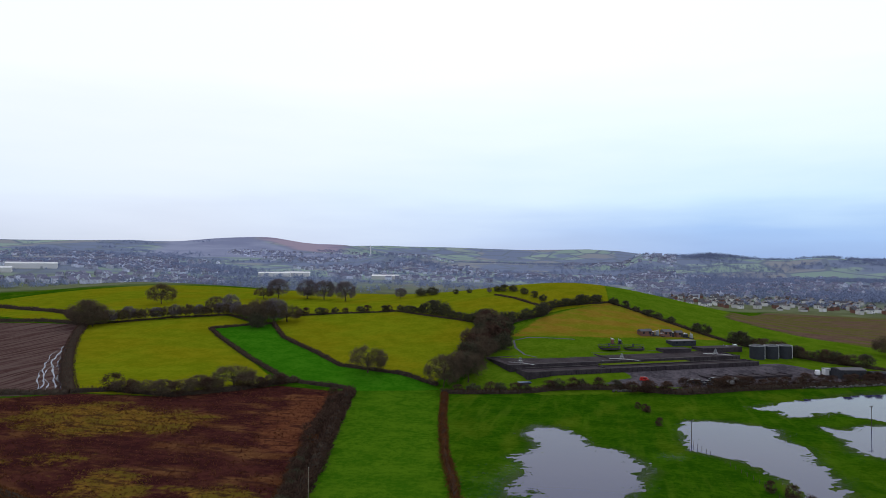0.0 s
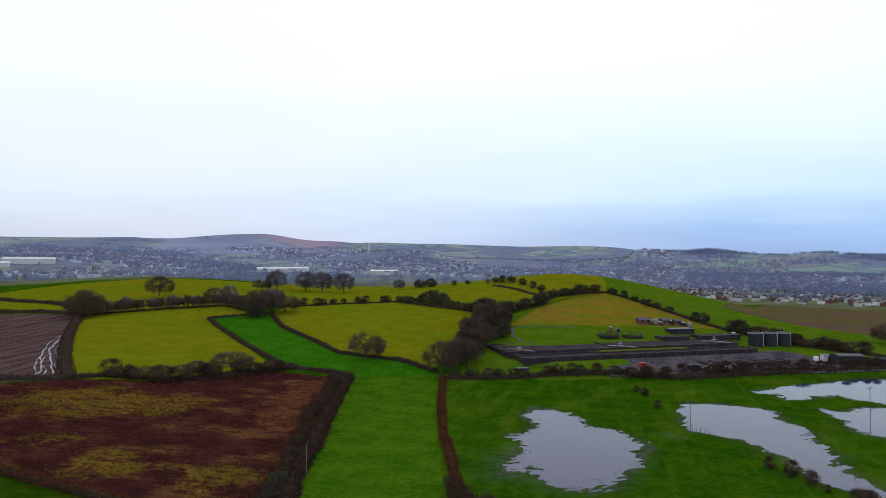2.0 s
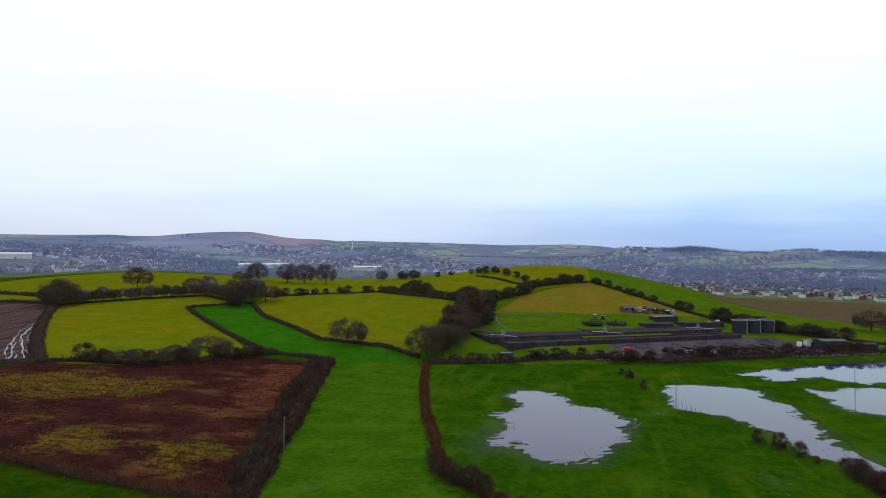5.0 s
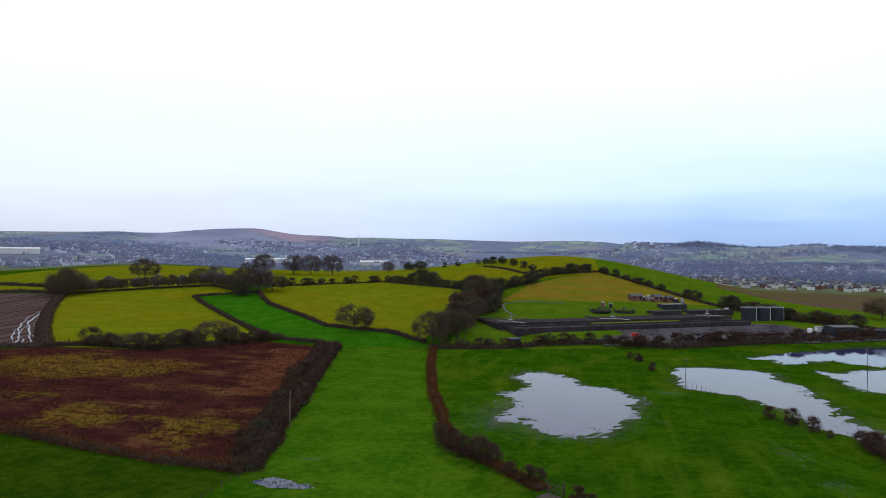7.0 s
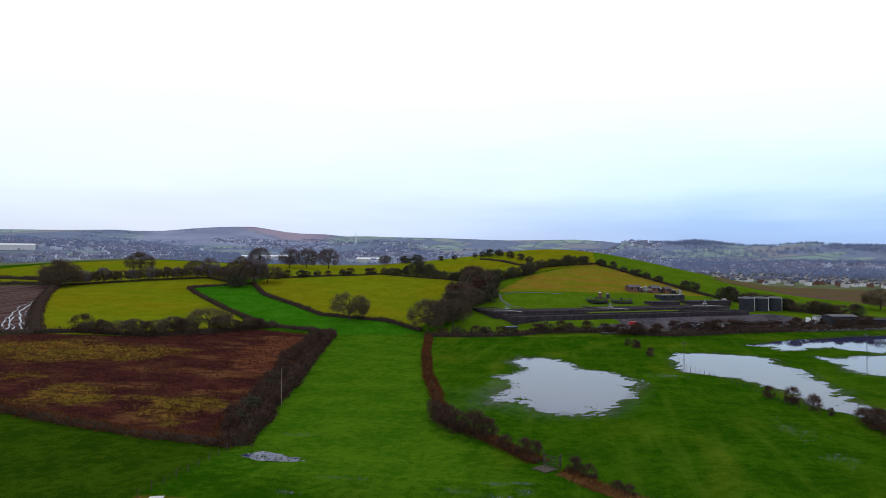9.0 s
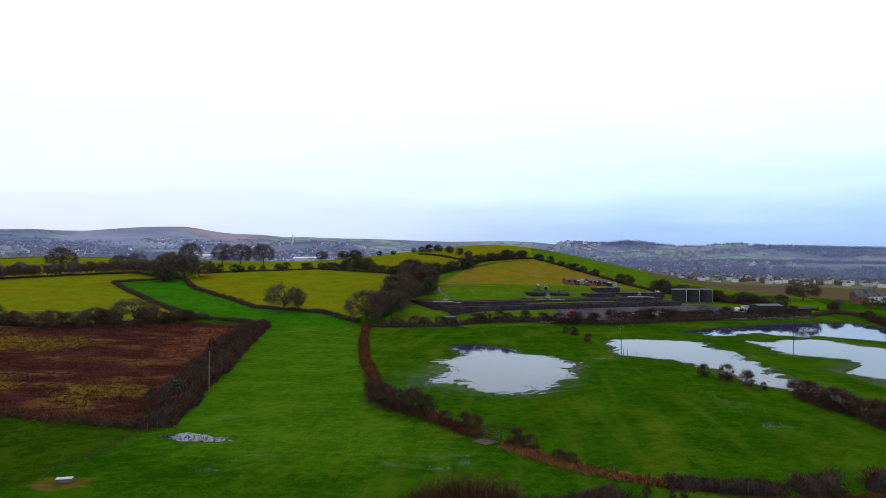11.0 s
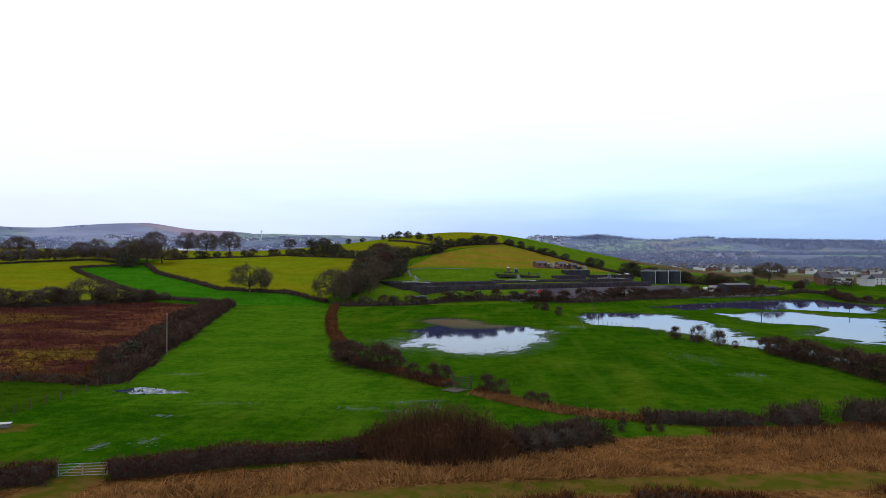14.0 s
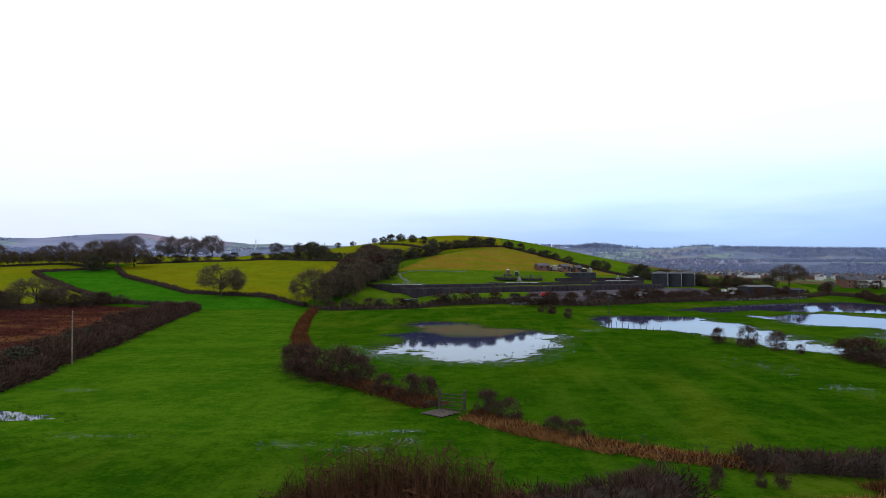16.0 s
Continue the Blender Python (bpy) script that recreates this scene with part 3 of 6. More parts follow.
bog = g_mix(g_math("MULTIPLY", g_range(g_noise(0.17, 6, (1, 2.4, 1, 8)), 0.53, 0.62), 0.75), bog, (0.030, 0.010, 0.010))
col = zone(col, "bog", bog, 3.0, 0.8)
col = zone(col, "yard", two((0.05, 0.045, 0.052), (0.12, 0.105, 0.115)), 2.0)
col = zone(col, "straw", g_mix(tone, (0.070, 0.030, 0.010), (0.20, 0.095, 0.028)), 3.0, 1.0)
col = zone(col, "track", g_mix(g_range(n_small, 0.42, 0.6), (0.070, 0.070, 0.007), (0.120, 0.076, 0.017)), 1.5, 0.6)
col = zone(col, "brown", g_mix(g_range(g_noise(0.02, 3, (1, 4.0, 1, -30)), 0.44, 0.56), two((0.100, 0.060, 0.044), (0.135, 0.085, 0.060)), two((0.085, 0.085, 0.020), (0.115, 0.105, 0.030))), 8.0, 3.0)
# far country: a patchwork of pasture cells parted by hedgerows, with moor and woods
cell = gt.nodes.new("ShaderNodeTexVoronoi")
cell.inputs["Scale"].default_value = 1.0
vm = gt.nodes.new("ShaderNodeMapping")
vm.inputs["Scale"].default_value = (1 / 150, 1 / 210, 1 / 5000)
vm.inputs["Rotation"].default_value = (0, 0, 0.4)
gt.links.new(g_tc.outputs["Object"], vm.inputs[0])
gt.links.new(vm.outputs[0], cell.inputs["Vector"])
line = gt.nodes.new("ShaderNodeTexVoronoi")
line.feature = "DISTANCE_TO_EDGE"
line.inputs["Scale"].default_value = 1.0
gt.links.new(vm.outputs[0], line.inputs["Vector"])
sepc = gt.nodes.new("ShaderNodeSeparateColor")
gt.links.new(cell.outputs["Color"], sepc.inputs[0])
# distance haze is painted into these pale, blued land colours
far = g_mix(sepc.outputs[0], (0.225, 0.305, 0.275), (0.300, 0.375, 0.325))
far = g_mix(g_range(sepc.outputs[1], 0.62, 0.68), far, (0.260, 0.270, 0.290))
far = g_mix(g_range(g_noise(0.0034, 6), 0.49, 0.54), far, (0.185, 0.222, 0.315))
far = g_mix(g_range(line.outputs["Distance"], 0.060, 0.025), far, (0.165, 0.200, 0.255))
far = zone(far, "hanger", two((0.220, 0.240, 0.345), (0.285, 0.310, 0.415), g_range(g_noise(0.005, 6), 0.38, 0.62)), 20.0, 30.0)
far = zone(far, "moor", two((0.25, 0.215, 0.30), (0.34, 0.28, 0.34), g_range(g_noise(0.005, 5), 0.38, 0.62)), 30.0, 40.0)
# painted haze comes in between 800 and 1400 m
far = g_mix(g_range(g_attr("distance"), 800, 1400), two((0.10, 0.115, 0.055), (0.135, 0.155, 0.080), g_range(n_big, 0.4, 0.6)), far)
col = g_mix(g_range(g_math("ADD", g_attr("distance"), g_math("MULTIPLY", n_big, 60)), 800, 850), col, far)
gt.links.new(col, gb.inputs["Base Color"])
g_b = gt.nodes.new("ShaderNodeBump")
g_b.inputs["Strength"].default_value = 0.8
g_b.inputs["Distance"].default_value = 0.15
gt.links.new(g_math("ADD", n_small, g_math("MULTIPLY", n_fine, 0.5)), g_b.inputs["Height"])
gt.links.new(g_b.outputs[0], gb.inputs["Normal"])
gm.materials.append(M_GROUND)

# flood water: one level sheet for each pool, the ground's dips and rises make its shore
for name, poly in PONDS.items():
    px, py = np.array(poly).T
    cx, cy = px.mean(), py.mean()
    grow = []
    for a, b in zip(px, py):
        d = math.hypot(a - cx, b - cy)
        k = 1 + 4.0 / max(d, 1.0) if name != "puddle" else 1.15
        grow.append((cx + (a - cx) * k, cy + (b - cy) * k, 0.0))
    bm = bmesh.new()
    bm.faces.new([bm.verts.new(v) for v in grow])
    bmesh.ops.triangulate(bm, faces=bm.faces)
    me = bpy.data.meshes.new("water")
    bm.to_mesh(me)
    bm.free()
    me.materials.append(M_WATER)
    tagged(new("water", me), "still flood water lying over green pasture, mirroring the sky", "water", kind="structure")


def sheet_z(x, y):
    """Height of the ground sheet, hummocks and all."""
    i = np.clip(np.searchsorted(GX, x) - 1, 0, nx - 2)
    j = np.clip(np.searchsorted(GY, y) - 1, 0, ny - 2)
    u, v = (x - GX[i]) / (GX[i + 1] - GX[i]), (y - GY[j]) / (GY[j + 1] - GY[j])
    return (Z[j, i] * (1 - u) + Z[j, i + 1] * u) * (1 - v) + (Z[j + 1, i] * (1 - u) + Z[j + 1, i + 1] * u) * v


def flecks(x, y, long, wide, label):
    """Small slivers of standing water showing between the grass."""
    r = np.random.default_rng(len(x))
    n = len(x)
    k = 7
    turn = r.normal(size=n) * 0.35
    z = np.maximum.reduce([sheet_z(x + dx * long, y + dy * wide) for dx, dy in ((0, 0), (1, 0), (-1, 0), (0, 1), (0, -1))]) + 0.015
    vs = []
    for q in range(k):
        a = 2 * math.pi * q / k
        rad = r.uniform(0.45, 1.0, n)
        px, py = np.cos(a) * long * rad, np.sin(a) * wide * rad
        vs.append(np.stack([x + px * np.cos(turn) - py * np.sin(turn), y + px * np.sin(turn) + py * np.cos(turn), z], 1))
    vs = np.stack(vs, 1).reshape(-1, 3)
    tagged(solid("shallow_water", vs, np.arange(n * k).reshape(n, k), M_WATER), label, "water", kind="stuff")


fr = np.random.default_rng(64)
sp = [(sx + fr.normal(size=90) * a * 0.6, sy + fr.normal(size=90) * b * 0.8) for sx, sy, a, b in SHALLOW]
fx, fy = np.concatenate([p[0] for p in sp]), np.concatenate([p[1] for p in sp])
flecks(fx, fy, np.where(fy < 117, 0.6, 1.3) * fr.uniform(0.06, 0.30, len(fx)), np.where(fy < 117, 0.6, 1.2) * fr.uniform(0.03, 0.09, len(fx)), "slivers of rain water lying among the pasture grass")
for name, poly in PONDS.items():
    if name == "puddle":
        continue
    px, py = np.array(poly).T
    x, y = fr.uniform(px.min() - 10, px.max() + 10, 90000), fr.uniform(py.min() - 10, py.max() + 10, 90000)
    d = poly_dist(x, y, poly) + 1.0 * wobble(x, y, 4.6)
    spread = 0.5 + (3.0 if name == "field_pond" else 1.4) * np.clip(0.5 + 0.9 * wobble(x + 40, y + 9, 13.0), 0, 1) * (0.35 + 0.65 * (y < py.mean()))
    keep = (d < 1.5) & (fr.random(90000) < 0.95 * np.exp(-np.maximum(-d - 0.6, 0) / spread)) & (d > -13)
    x, y = x[keep][:14000], y[keep][:14000]
    flecks(x, y, fr.uniform(0.08, 0.30, len(x)), fr.uniform(0.015, 0.045, len(x)), "thin flood water glinting between drowned grass")


# ---------------------------------------------------------------- plants
def rand_dirs(rng, n):
    v = rng.normal(size=(n, 3))
    return v / np.linalg.norm(v, axis=1, keepdims=True)


def blades(rng, base, direction, length, width):
    """Thin triangles that start at base and point along direction."""
    d = direction / np.linalg.norm(direction, axis=1, keepdims=True)
    side = np.cross(d, rand_dirs(rng, len(d)))
    side /= np.linalg.norm(side, axis=1, keepdims=True) + 1e-9
    w = np.reshape(width, (-1, 1)) * 0.5
    return np.stack([base - side * w, base + side * w, base + d * np.reshape(length, (-1, 1))], 1)


def limb_mesh(segs):
    """Tapered four-sided limbs from (start, end, radius, radius)."""
    vs, fs = [], []
    for p, q, a, b in segs:
        ax = (q - p) / (np.linalg.norm(q - p) + 1e-9)
        s = np.cross(ax, (0.31, 0.87, 0.38))
        s /= np.linalg.norm(s) + 1e-9
        t = np.cross(ax, s)
        k = len(vs)
        for c, r in ((p, a), (q, b)):
            vs += [c + s * r, c + t * r, c - s * r, c - t * r]
        fs += [(k + i, k + (i + 1) % 4, k + 4 + (i + 1) % 4, k + 4 + i) for i in range(4)]
    return vs, fs


def crown_point(rng, rad, q):
    """A point inside the crown's lumpy dome, at the share q of the way to its skin."""
    d = rand_dirs(rng, 1)[0]
    d[2] = abs(d[2]) * 1.6 - 0.66
    d /= np.linalg.norm(d)
    return np.array([0, 0, rad[3]]) + d * np.array(rad[:3]) * q


def skeleton_of(rng, rad, mains, subs, twigs):
    """Trunk, main limbs, branches and their ends, all reaching into the crown."""
    segs, tips = [], []

    def bent(p, q, r0, r1):
        m = (p + q) / 2 + rng.normal(size=3) * np.linalg.norm(q - p) * 0.09 + np.array([0, 0, 0.04 * np.linalg.norm(q - p)])
        segs.append((p, m, r0, (r0 + r1) / 2))
        segs.append((m, q, (r0 + r1) / 2, r1))
        return m

    fork_z = rad[3] - rad[2] * 0.78
    foot, fork = np.array([0.0, 0, -0.3]), np.array([rng.normal() * 0.15, rng.normal() * 0.15, fork_z])
    bent(foot, fork, 0.36, 0.29)
    top = np.array([0, 0, rad[3] + rad[2] * 0.35])
    bent(fork, top, 0.24, 0.10)
    heart, axes = np.array([0, 0, rad[3]]), np.array(rad[:3])

    def toward(d, spread):
        v = d + rng.normal(size=3) * spread
        v /= np.linalg.norm(v)
        v[2] = max(v[2], -0.68)
        return v

    for _ in range(mains):
        s0 = fork + (top - fork) * rng.uniform(0, 0.6)
        d = (crown_point(rng, rad, 1.0) - heart) / axes
        a = heart + d * axes * rng.uniform(0.45, 0.6)
        bent(s0, a, 0.15, 0.09)
        for _ in range(subs):
            e = toward(d, 0.42)
            p = heart + e * axes * rng.uniform(0.70, 0.86)
            bent(a, p, 0.075, 0.045)
            for _ in range(twigs):
                c = heart + toward(e, 0.22) * axes * rng.uniform(0.88, 1.04)
                m = bent(p, c, 0.04, 0.02)
                tips.append((m, c, c - p))
    return segs, tips


def make_tree(seed, kind, label, group):
    """One tree, ten metres high, as a thing: trunk with limbs, and a crown of fine twigs or leaves."""
    rng = np.random.default_rng(seed)
    t = empty("tree", Matrix(), label, "tree", group)
    rad = {"oak": (7.2, 7.0, 4.4, 5.2), "ash": (5.6, 5.5, 4.6, 5.4), "scrub": (4.4, 4.4, 4.6, 5.0), "thorn": (4.4, 4.2, 4.7, 4.9)}[kind]
    segs, tips = skeleton_of(rng, rad, 20, 4, 3) if kind in ("oak", "ash") else skeleton_of(rng, rad, 9, 3, 2)
    vs, fs = limb_mesh(segs)
    solid("trunk", vs, fs, M_BARK, t)
    mids = np.array([a[0] for a in tips])
    ends = np.array([a[1] for a in tips])
    dirs = np.array([a[2] for a in tips])
    if kind in ("oak", "ash"):
        per = 40
        u = rng.uniform(0.0, 1.0, (len(tips), per, 1))
        b = (mids[:, None] * (1 - u) + ends[:, None] * u).reshape(-1, 3) + rng.normal(size=(len(tips) * per, 3)) * 0.45
        d = np.repeat(dirs, per, 0) * 0.5 + rand_dirs(rng, len(b)) * 0.9 + np.array([0, 0, 0.2])
        tr = blades(rng, b, d, rng.uniform(0.4, 1.2, len(b)), rng.uniform(0.04, 0.09, len(b)))
        tris("crown", tr, M_TWIG if kind == "oak" else M_TWIG_HAZY, t)
    else:
        per = 34
        b = np.repeat(ends, per, 0) + rng.normal(size=(len(ends) * per, 3)) * np.array([0.85, 0.85, 0.75])
        low = np.stack([rng.normal(size=500) * 2.3, rng.normal(size=500) * 2.3, rng.uniform(0.2, 4.0, 500)], 1)
        b = np.concatenate([b, low])
        b[:, 2] = np.maximum(b[:, 2], 0.25)
        k = len(b)
        if kind == "scrub":
            tr = blades(rng, b, rand_dirs(rng, k) + np.array([0, 0, 0.2]), rng.uniform(0.4, 0.85, k), rng.uniform(0.35, 0.7, k))
        else:
            tr = blades(rng, b, rand_dirs(rng, k) * 0.8 + b * np.array([0.12, 0.12, 0.0]) + np.array([0, 0, 0.5]), rng.uniform(0.5, 1.3, k), rng.uniform(0.16, 0.36, k))
        tris("crown", tr, M_SCRUB if kind == "scrub" else M_HEDGE, t)
    return t


LABELS = {
    "oak": "bare winter oak with a broad twiggy crown",
    "ash": "tall bare grey tree with fine branching twigs",
    "scrub": "dark dense hawthorn tree with rounded evergreen crown",
    "thorn": "dark brown bare thorn bush with dense twigs",
}
PROTO = {k: [make_tree(100 + 10 * i + j, k, LABELS[k], "%s trees of the fields" % k) for j in range(3)] for i, k in enumerate(LABELS)}
USED = {}
rng = np.random.default_rng(7)


def tree(kind, x, y, h, wide=1.0, sink=0.0):
    """Sets a tree of that kind and height on the ground."""
    k = USED.get(kind, 0)
    USED[kind] = k + 1
    proto = PROTO[kind][k % 3]
    s = h / 10.0
    m = pose(x, y, ground_z(x, y) - sink, 0, 0, rng.uniform(0, 360)) @ Matrix.Diagonal((s * wide, s * wide, s, 1))
    if k < 3:
        proto.matrix_world = m
        return proto
    return copy_thing_scaled(proto, m)


def copy_thing_scaled(ob, m):
    c = copy_thing(ob, Matrix())
    c.matrix_basis = m
    return c


def tree_row(kinds, path, spacing, h0, h1, jitter=1.5, wide=(0.9, 1.3)):
    i = 0
    for (ax, ay), (bx, by) in zip(path[:-1], path[1:]):
        L = math.hypot(bx - ax, by - ay)
        n = max(1, round(L / spacing))
        for j in range(n):
            t = (j + rng.uniform(0.2, 0.8)) / n
            tree(kinds[i % len(kinds)], ax + (bx - ax) * t + rng.normal() * jitter, ay + (by - ay) * t + rng.normal() * jitter, rng.uniform(h0, h1), rng.uniform(*wide))
            i += 1


def sample_path(path, step):
    pts = []
    for (ax, ay), (bx, by) in zip(path[:-1], path[1:]):
        n = max(1, round(math.hypot(bx - ax, by - ay) / step))
        pts += [(ax + (bx - ax) * i / n, ay + (by - ay) * i / n) for i in range(n)]
    return np.array(pts + [path[-1]], float)


def hedge(path, height, width, per_m, mat, label, lean=0.4, size=0.5, ragged=0.25, category="hedge", twig_w=0.16):
    """A hedge along a path: an uneven bank of stems, and twigs all over it."""
    r = np.random.default_rng(int(abs(path[0][0] * 31 + path[0][1] * 17 + len(path))))
    p = sample_path(path, max(0.7, width * 0.45))
    d = np.gradient(p, axis=0)
    d /= np.linalg.norm(d, axis=1, keepdims=True) + 1e-9
    s = np.stack([-d[:, 1], d[:, 0]], 1)
    n = len(p)
    hh = height * (1 + ragged * (wobble(p[:, 0], p[:, 1], 2.3) + 0.6 * r.normal(size=n) * 0.5))
    ww = width * (1 + ragged * 0.7 * wobble(p[:, 0] + 9, p[:, 1], 3.1))
    gz = land(p[:, 0], p[:, 1])
    ring = [(-0.45, -0.05), (-0.38, 0.36), (-0.18, 0.66), (0.18, 0.66), (0.38, 0.36), (0.45, -0.05)]
    vs, fs = [], []
    for i in range(n):
        for a, b in ring:
            q = p[i] + s[i] * ww[i] * a
            jz = 1 + r.normal() * 0.07
            vs.append((q[0] + r.normal() * 0.06, q[1] + r.normal() * 0.06, gz[i] + (hh[i] * b * jz if b > 0 else -0.25)))
    m = len(ring)
    for i in range(n - 1):
        fs += [(i * m + k, i * m + k + 1, (i + 1) * m + k + 1, (i + 1) * m + k) for k in range(m - 1)]
    fs += [tuple(range(m)), tuple((n - 1) * m + k for k in reversed(range(m)))]
    h = empty("hedge", Matrix(), label, category)
    solid("core", vs, fs, M_HEDGE_BANK, h)
    length = np.linalg.norm(np.diff(p, axis=0), axis=1).sum()
    k = int(length * per_m)
    i = r.integers(0, n, k)
    ang = r.uniform(-0.15, math.pi + 0.15, k)
    off = np.cos(ang) * 0.5 * ww[i]
    up = np.maximum(0.05, np.abs(np.sin(ang)) ** 0.7) * hh[i] * 0.85
    jit = r.normal(size=(k, 2)) * 0.35
    base = np.stack([p[i, 0] + s[i, 0] * off + jit[:, 0], p[i, 1] + s[i, 1] * off + jit[:, 1], gz[i] + up * r.uniform(0.5, 1.0, k)], 1)
    out = np.stack([s[i, 0] * np.cos(ang), s[i, 1] * np.cos(ang), np.sin(ang) * 0.8 + lean], 1) + rand_dirs(r, k) * 0.6
    tris("foliage", blades(r, base, out, r.uniform(0.4, 1.2, k) * size, r.uniform(0.5, 1.3, k) * twig_w), mat, h)
    return h


M_HEDGE_DIM = island_material("trimmed_thorn_twigs", (0.038, 0.015, 0.012), (0.118, 0.048, 0.035))
DARK = "dark bare winter field hedge of dense twigs"
# ---- hedges of the fields
hedge([(-83.9, 249.4), (-70.6, 200.5), (-62, 169.5), (-53.8, 140.5), (-48.4, 120.5), (-44.4, 104.7)], 2.6, 3.6, 110, M_HEDGE, "thick dark bramble hedge along the brown bog", size=0.9, ragged=0.5, twig_w=0.2)
hedge([(-44.4, 104.7), (-58.6, 105.7), (-85.8, 111), (-115.2, 118.5)], 1.5, 2.5, 80, M_HEDGE_RED, "low russet bramble bank along the bog edge", size=0.7)
hedge([(-49.2, 262.3), (-40.2, 218.9), (-30.2, 177.5), (-23.6, 156), (-17.7, 135.2), (-14.2, 126)], 1.1, 1.8, 80, M_HEDGE_RED, "reddish bramble ditch bank between two pastures", size=0.6)
hedge([(-14.2, 126), (-6.2, 117.2), (-0.4, 109.5), (2.7, 106.1)], 0.9, 2.0, 130, M_HEDGE_RED, "low reddish bramble bank beside the ditch", size=0.5)
hedge([(6.7, 102.4), (10.7, 97), (16.3, 91.6), (21.6, 88.8), (26, 87.1)], 0.55, 1.5, 80, M_HEDGE_RED, "low russet dead bramble along the ditch", size=0.5)
hedge([(-208.8, 356), (-192.9, 337.7), (-150.6, 294), (-116.5, 260.2), (-106.6, 254.7), (-86.5, 254.1)], 1.9, 2.4, 40, M_HEDGE, DARK, size=0.6)
hedge([(-208.8, 356), (-192.9, 371.8), (-179.6, 379.6)], 1.7, 2.4, 40, M_HEDGE, DARK, size=0.6)
hedge([(-181.7, 379.6), (-156.9, 342.9), (-123.7, 311.3), (-103.2, 289.2), (-85.3, 283.5), (-55.1, 274.3)], 1.8, 2.2, 45, M_HEDGE, DARK, size=0.6)
hedge([(-175.5, 209.8), (-164.7, 218.5), (-140.2, 218.3), (-127, 233.1), (-114.4, 250.7), (-109, 256.3)], 2.0, 3.0, 45, M_HEDGE, DARK, size=0.8)
hedge([(-175.5, 209.8), (-193.6, 228.7), (-215.9, 253.9), (-241.5, 285.3), (-265, 316.1), (-288.4, 349.6)], 2.2, 5.0, 35, M_HEDGE, DARK, size=0.8)
hedge([(-175.5, 209.8), (-203.4, 196), (-263.4, 184.9)], 2.0, 6.0, 35, M_HEDGE, "dark thorn thicket at the corner of a ploughed field", size=0.9)
hedge([(-288.4, 349.6), (-273.1, 366.9), (-255.5, 386.6), (-224.4, 402.4), (-190.2, 377.5)], 1.4, 2.0, 35, M_HEDGE, DARK, size=0.6)
hedge([(-288.4, 349.6), (-329, 365.6), (-378.7, 369.9), (-457.4, 348)], 2.4, 4.0, 25, M_HEDGE, DARK, size=0.9)
hedge([(-301.5, 358.8), (-359.1, 417.2), (-389.7, 436.1), (-488.1, 473)], 3.0, 5.0, 25, M_HEDGE, DARK, size=1.0)
hedge([(-184, 404), (-155.2, 423), (-120.6, 436.7), (-91.1, 413.3), (-62.4, 392.5), (-47.2, 381.6)], 1.2, 1.8, 30, M_HEDGE, DARK, size=0.6)
hedge([(-62.3, 480.5), (-45.3, 459.4), (-32.8, 440.2), (-20.8, 426.9), (-6, 439.3), (7.8, 449.5), (15.6, 457.9)], 1.2, 1.8, 30, M_HEDGE, DARK, size=0.6)
hedge([(15.6, 457.9), (34.1, 444), (51.4, 429.1), (78.3, 402.8), (117.7, 370.1), (146.4, 352.2)], 1.7, 2.2, 35, M_HEDGE, DARK, size=0.7)
hedge([(-47.2, 380.5), (-34.6, 396.4), (-23, 409.1), (-19.6, 424.5)], 1.8, 3.0, 35, M_HEDGE, DARK, size=0.8)
hedge([(-50.1, 261.1), (-36.9, 264.5), (-23.6, 268.8), (-2.6, 276), (19.3, 281.6)], 2.0, 4.0, 70, M_HEDGE, "dark thorn hedge below the treatment works", size=0.9)
hedge([(19.3, 281.6), (40.8, 281.6), (64.1, 293.3), (99.3, 311.6), (132.1, 327.1)], 2.2, 4.5, 60, M_HEDGE, "dark brown thorn hedge below the treatment works", size=0.9)
hedge([(132.1, 327.1), (149.5, 342.3), (158.9, 329.9), (148.6, 285.5), (168.4, 264.1)], 1.8, 3.0, 40, M_HEDGE, DARK, size=0.8)
# ---- foreground: the hedge, gate and thicket before the pasture
hedge([(-21.2, 65.8), (-18, 67.5), (-13, 70.1), (-6.8, 72.1), (-1.5, 73.5)], 1.9, 2.2, 700, M_HEDGE_DIM, "thick dark trimmed thorn hedge beside the field gate", size=0.34, lean=0.1, ragged=0.16, twig_w=0.08)
hedge([(-39.1, 58.3), (-32.4, 62.7), (-25.8, 64.8)], 1.9, 2.2, 700, M_HEDGE_DIM, "thick dark trimmed thorn hedge beside the field gate", size=0.34, lean=0.1, ragged=0.16, twig_w=0.08)
hedge([(8.2, 75), (12.5, 76.6), (15.9, 78.8), (18, 80.7)], 2.3, 4.0, 420, M_HEDGE, "dark bramble mound beside the willow thicket", size=0.6, twig_w=0.10)
hedge([(24.7, 87.5), (30.2, 86.6), (35.8, 86)], 1.6, 2.4, 300, M_HEDGE, "dark low bramble hedge on the ditch", size=0.5, twig_w=0.10)
hedge([(37.6, 86.4), (39.7, 86.7), (41.3, 87)], 2.6, 3.4, 420, M_HEDGE, "round dark thorn bush by the ditch", size=0.6, category="bush", twig_w=0.10)
hedge([(45.6, 87.7), (48.1, 88.2), (50.8, 89)], 2.7, 3.4, 360, M_HEDGE, "round dark thorn bush by the ditch", size=0.6, category="bush", twig_w=0.10)
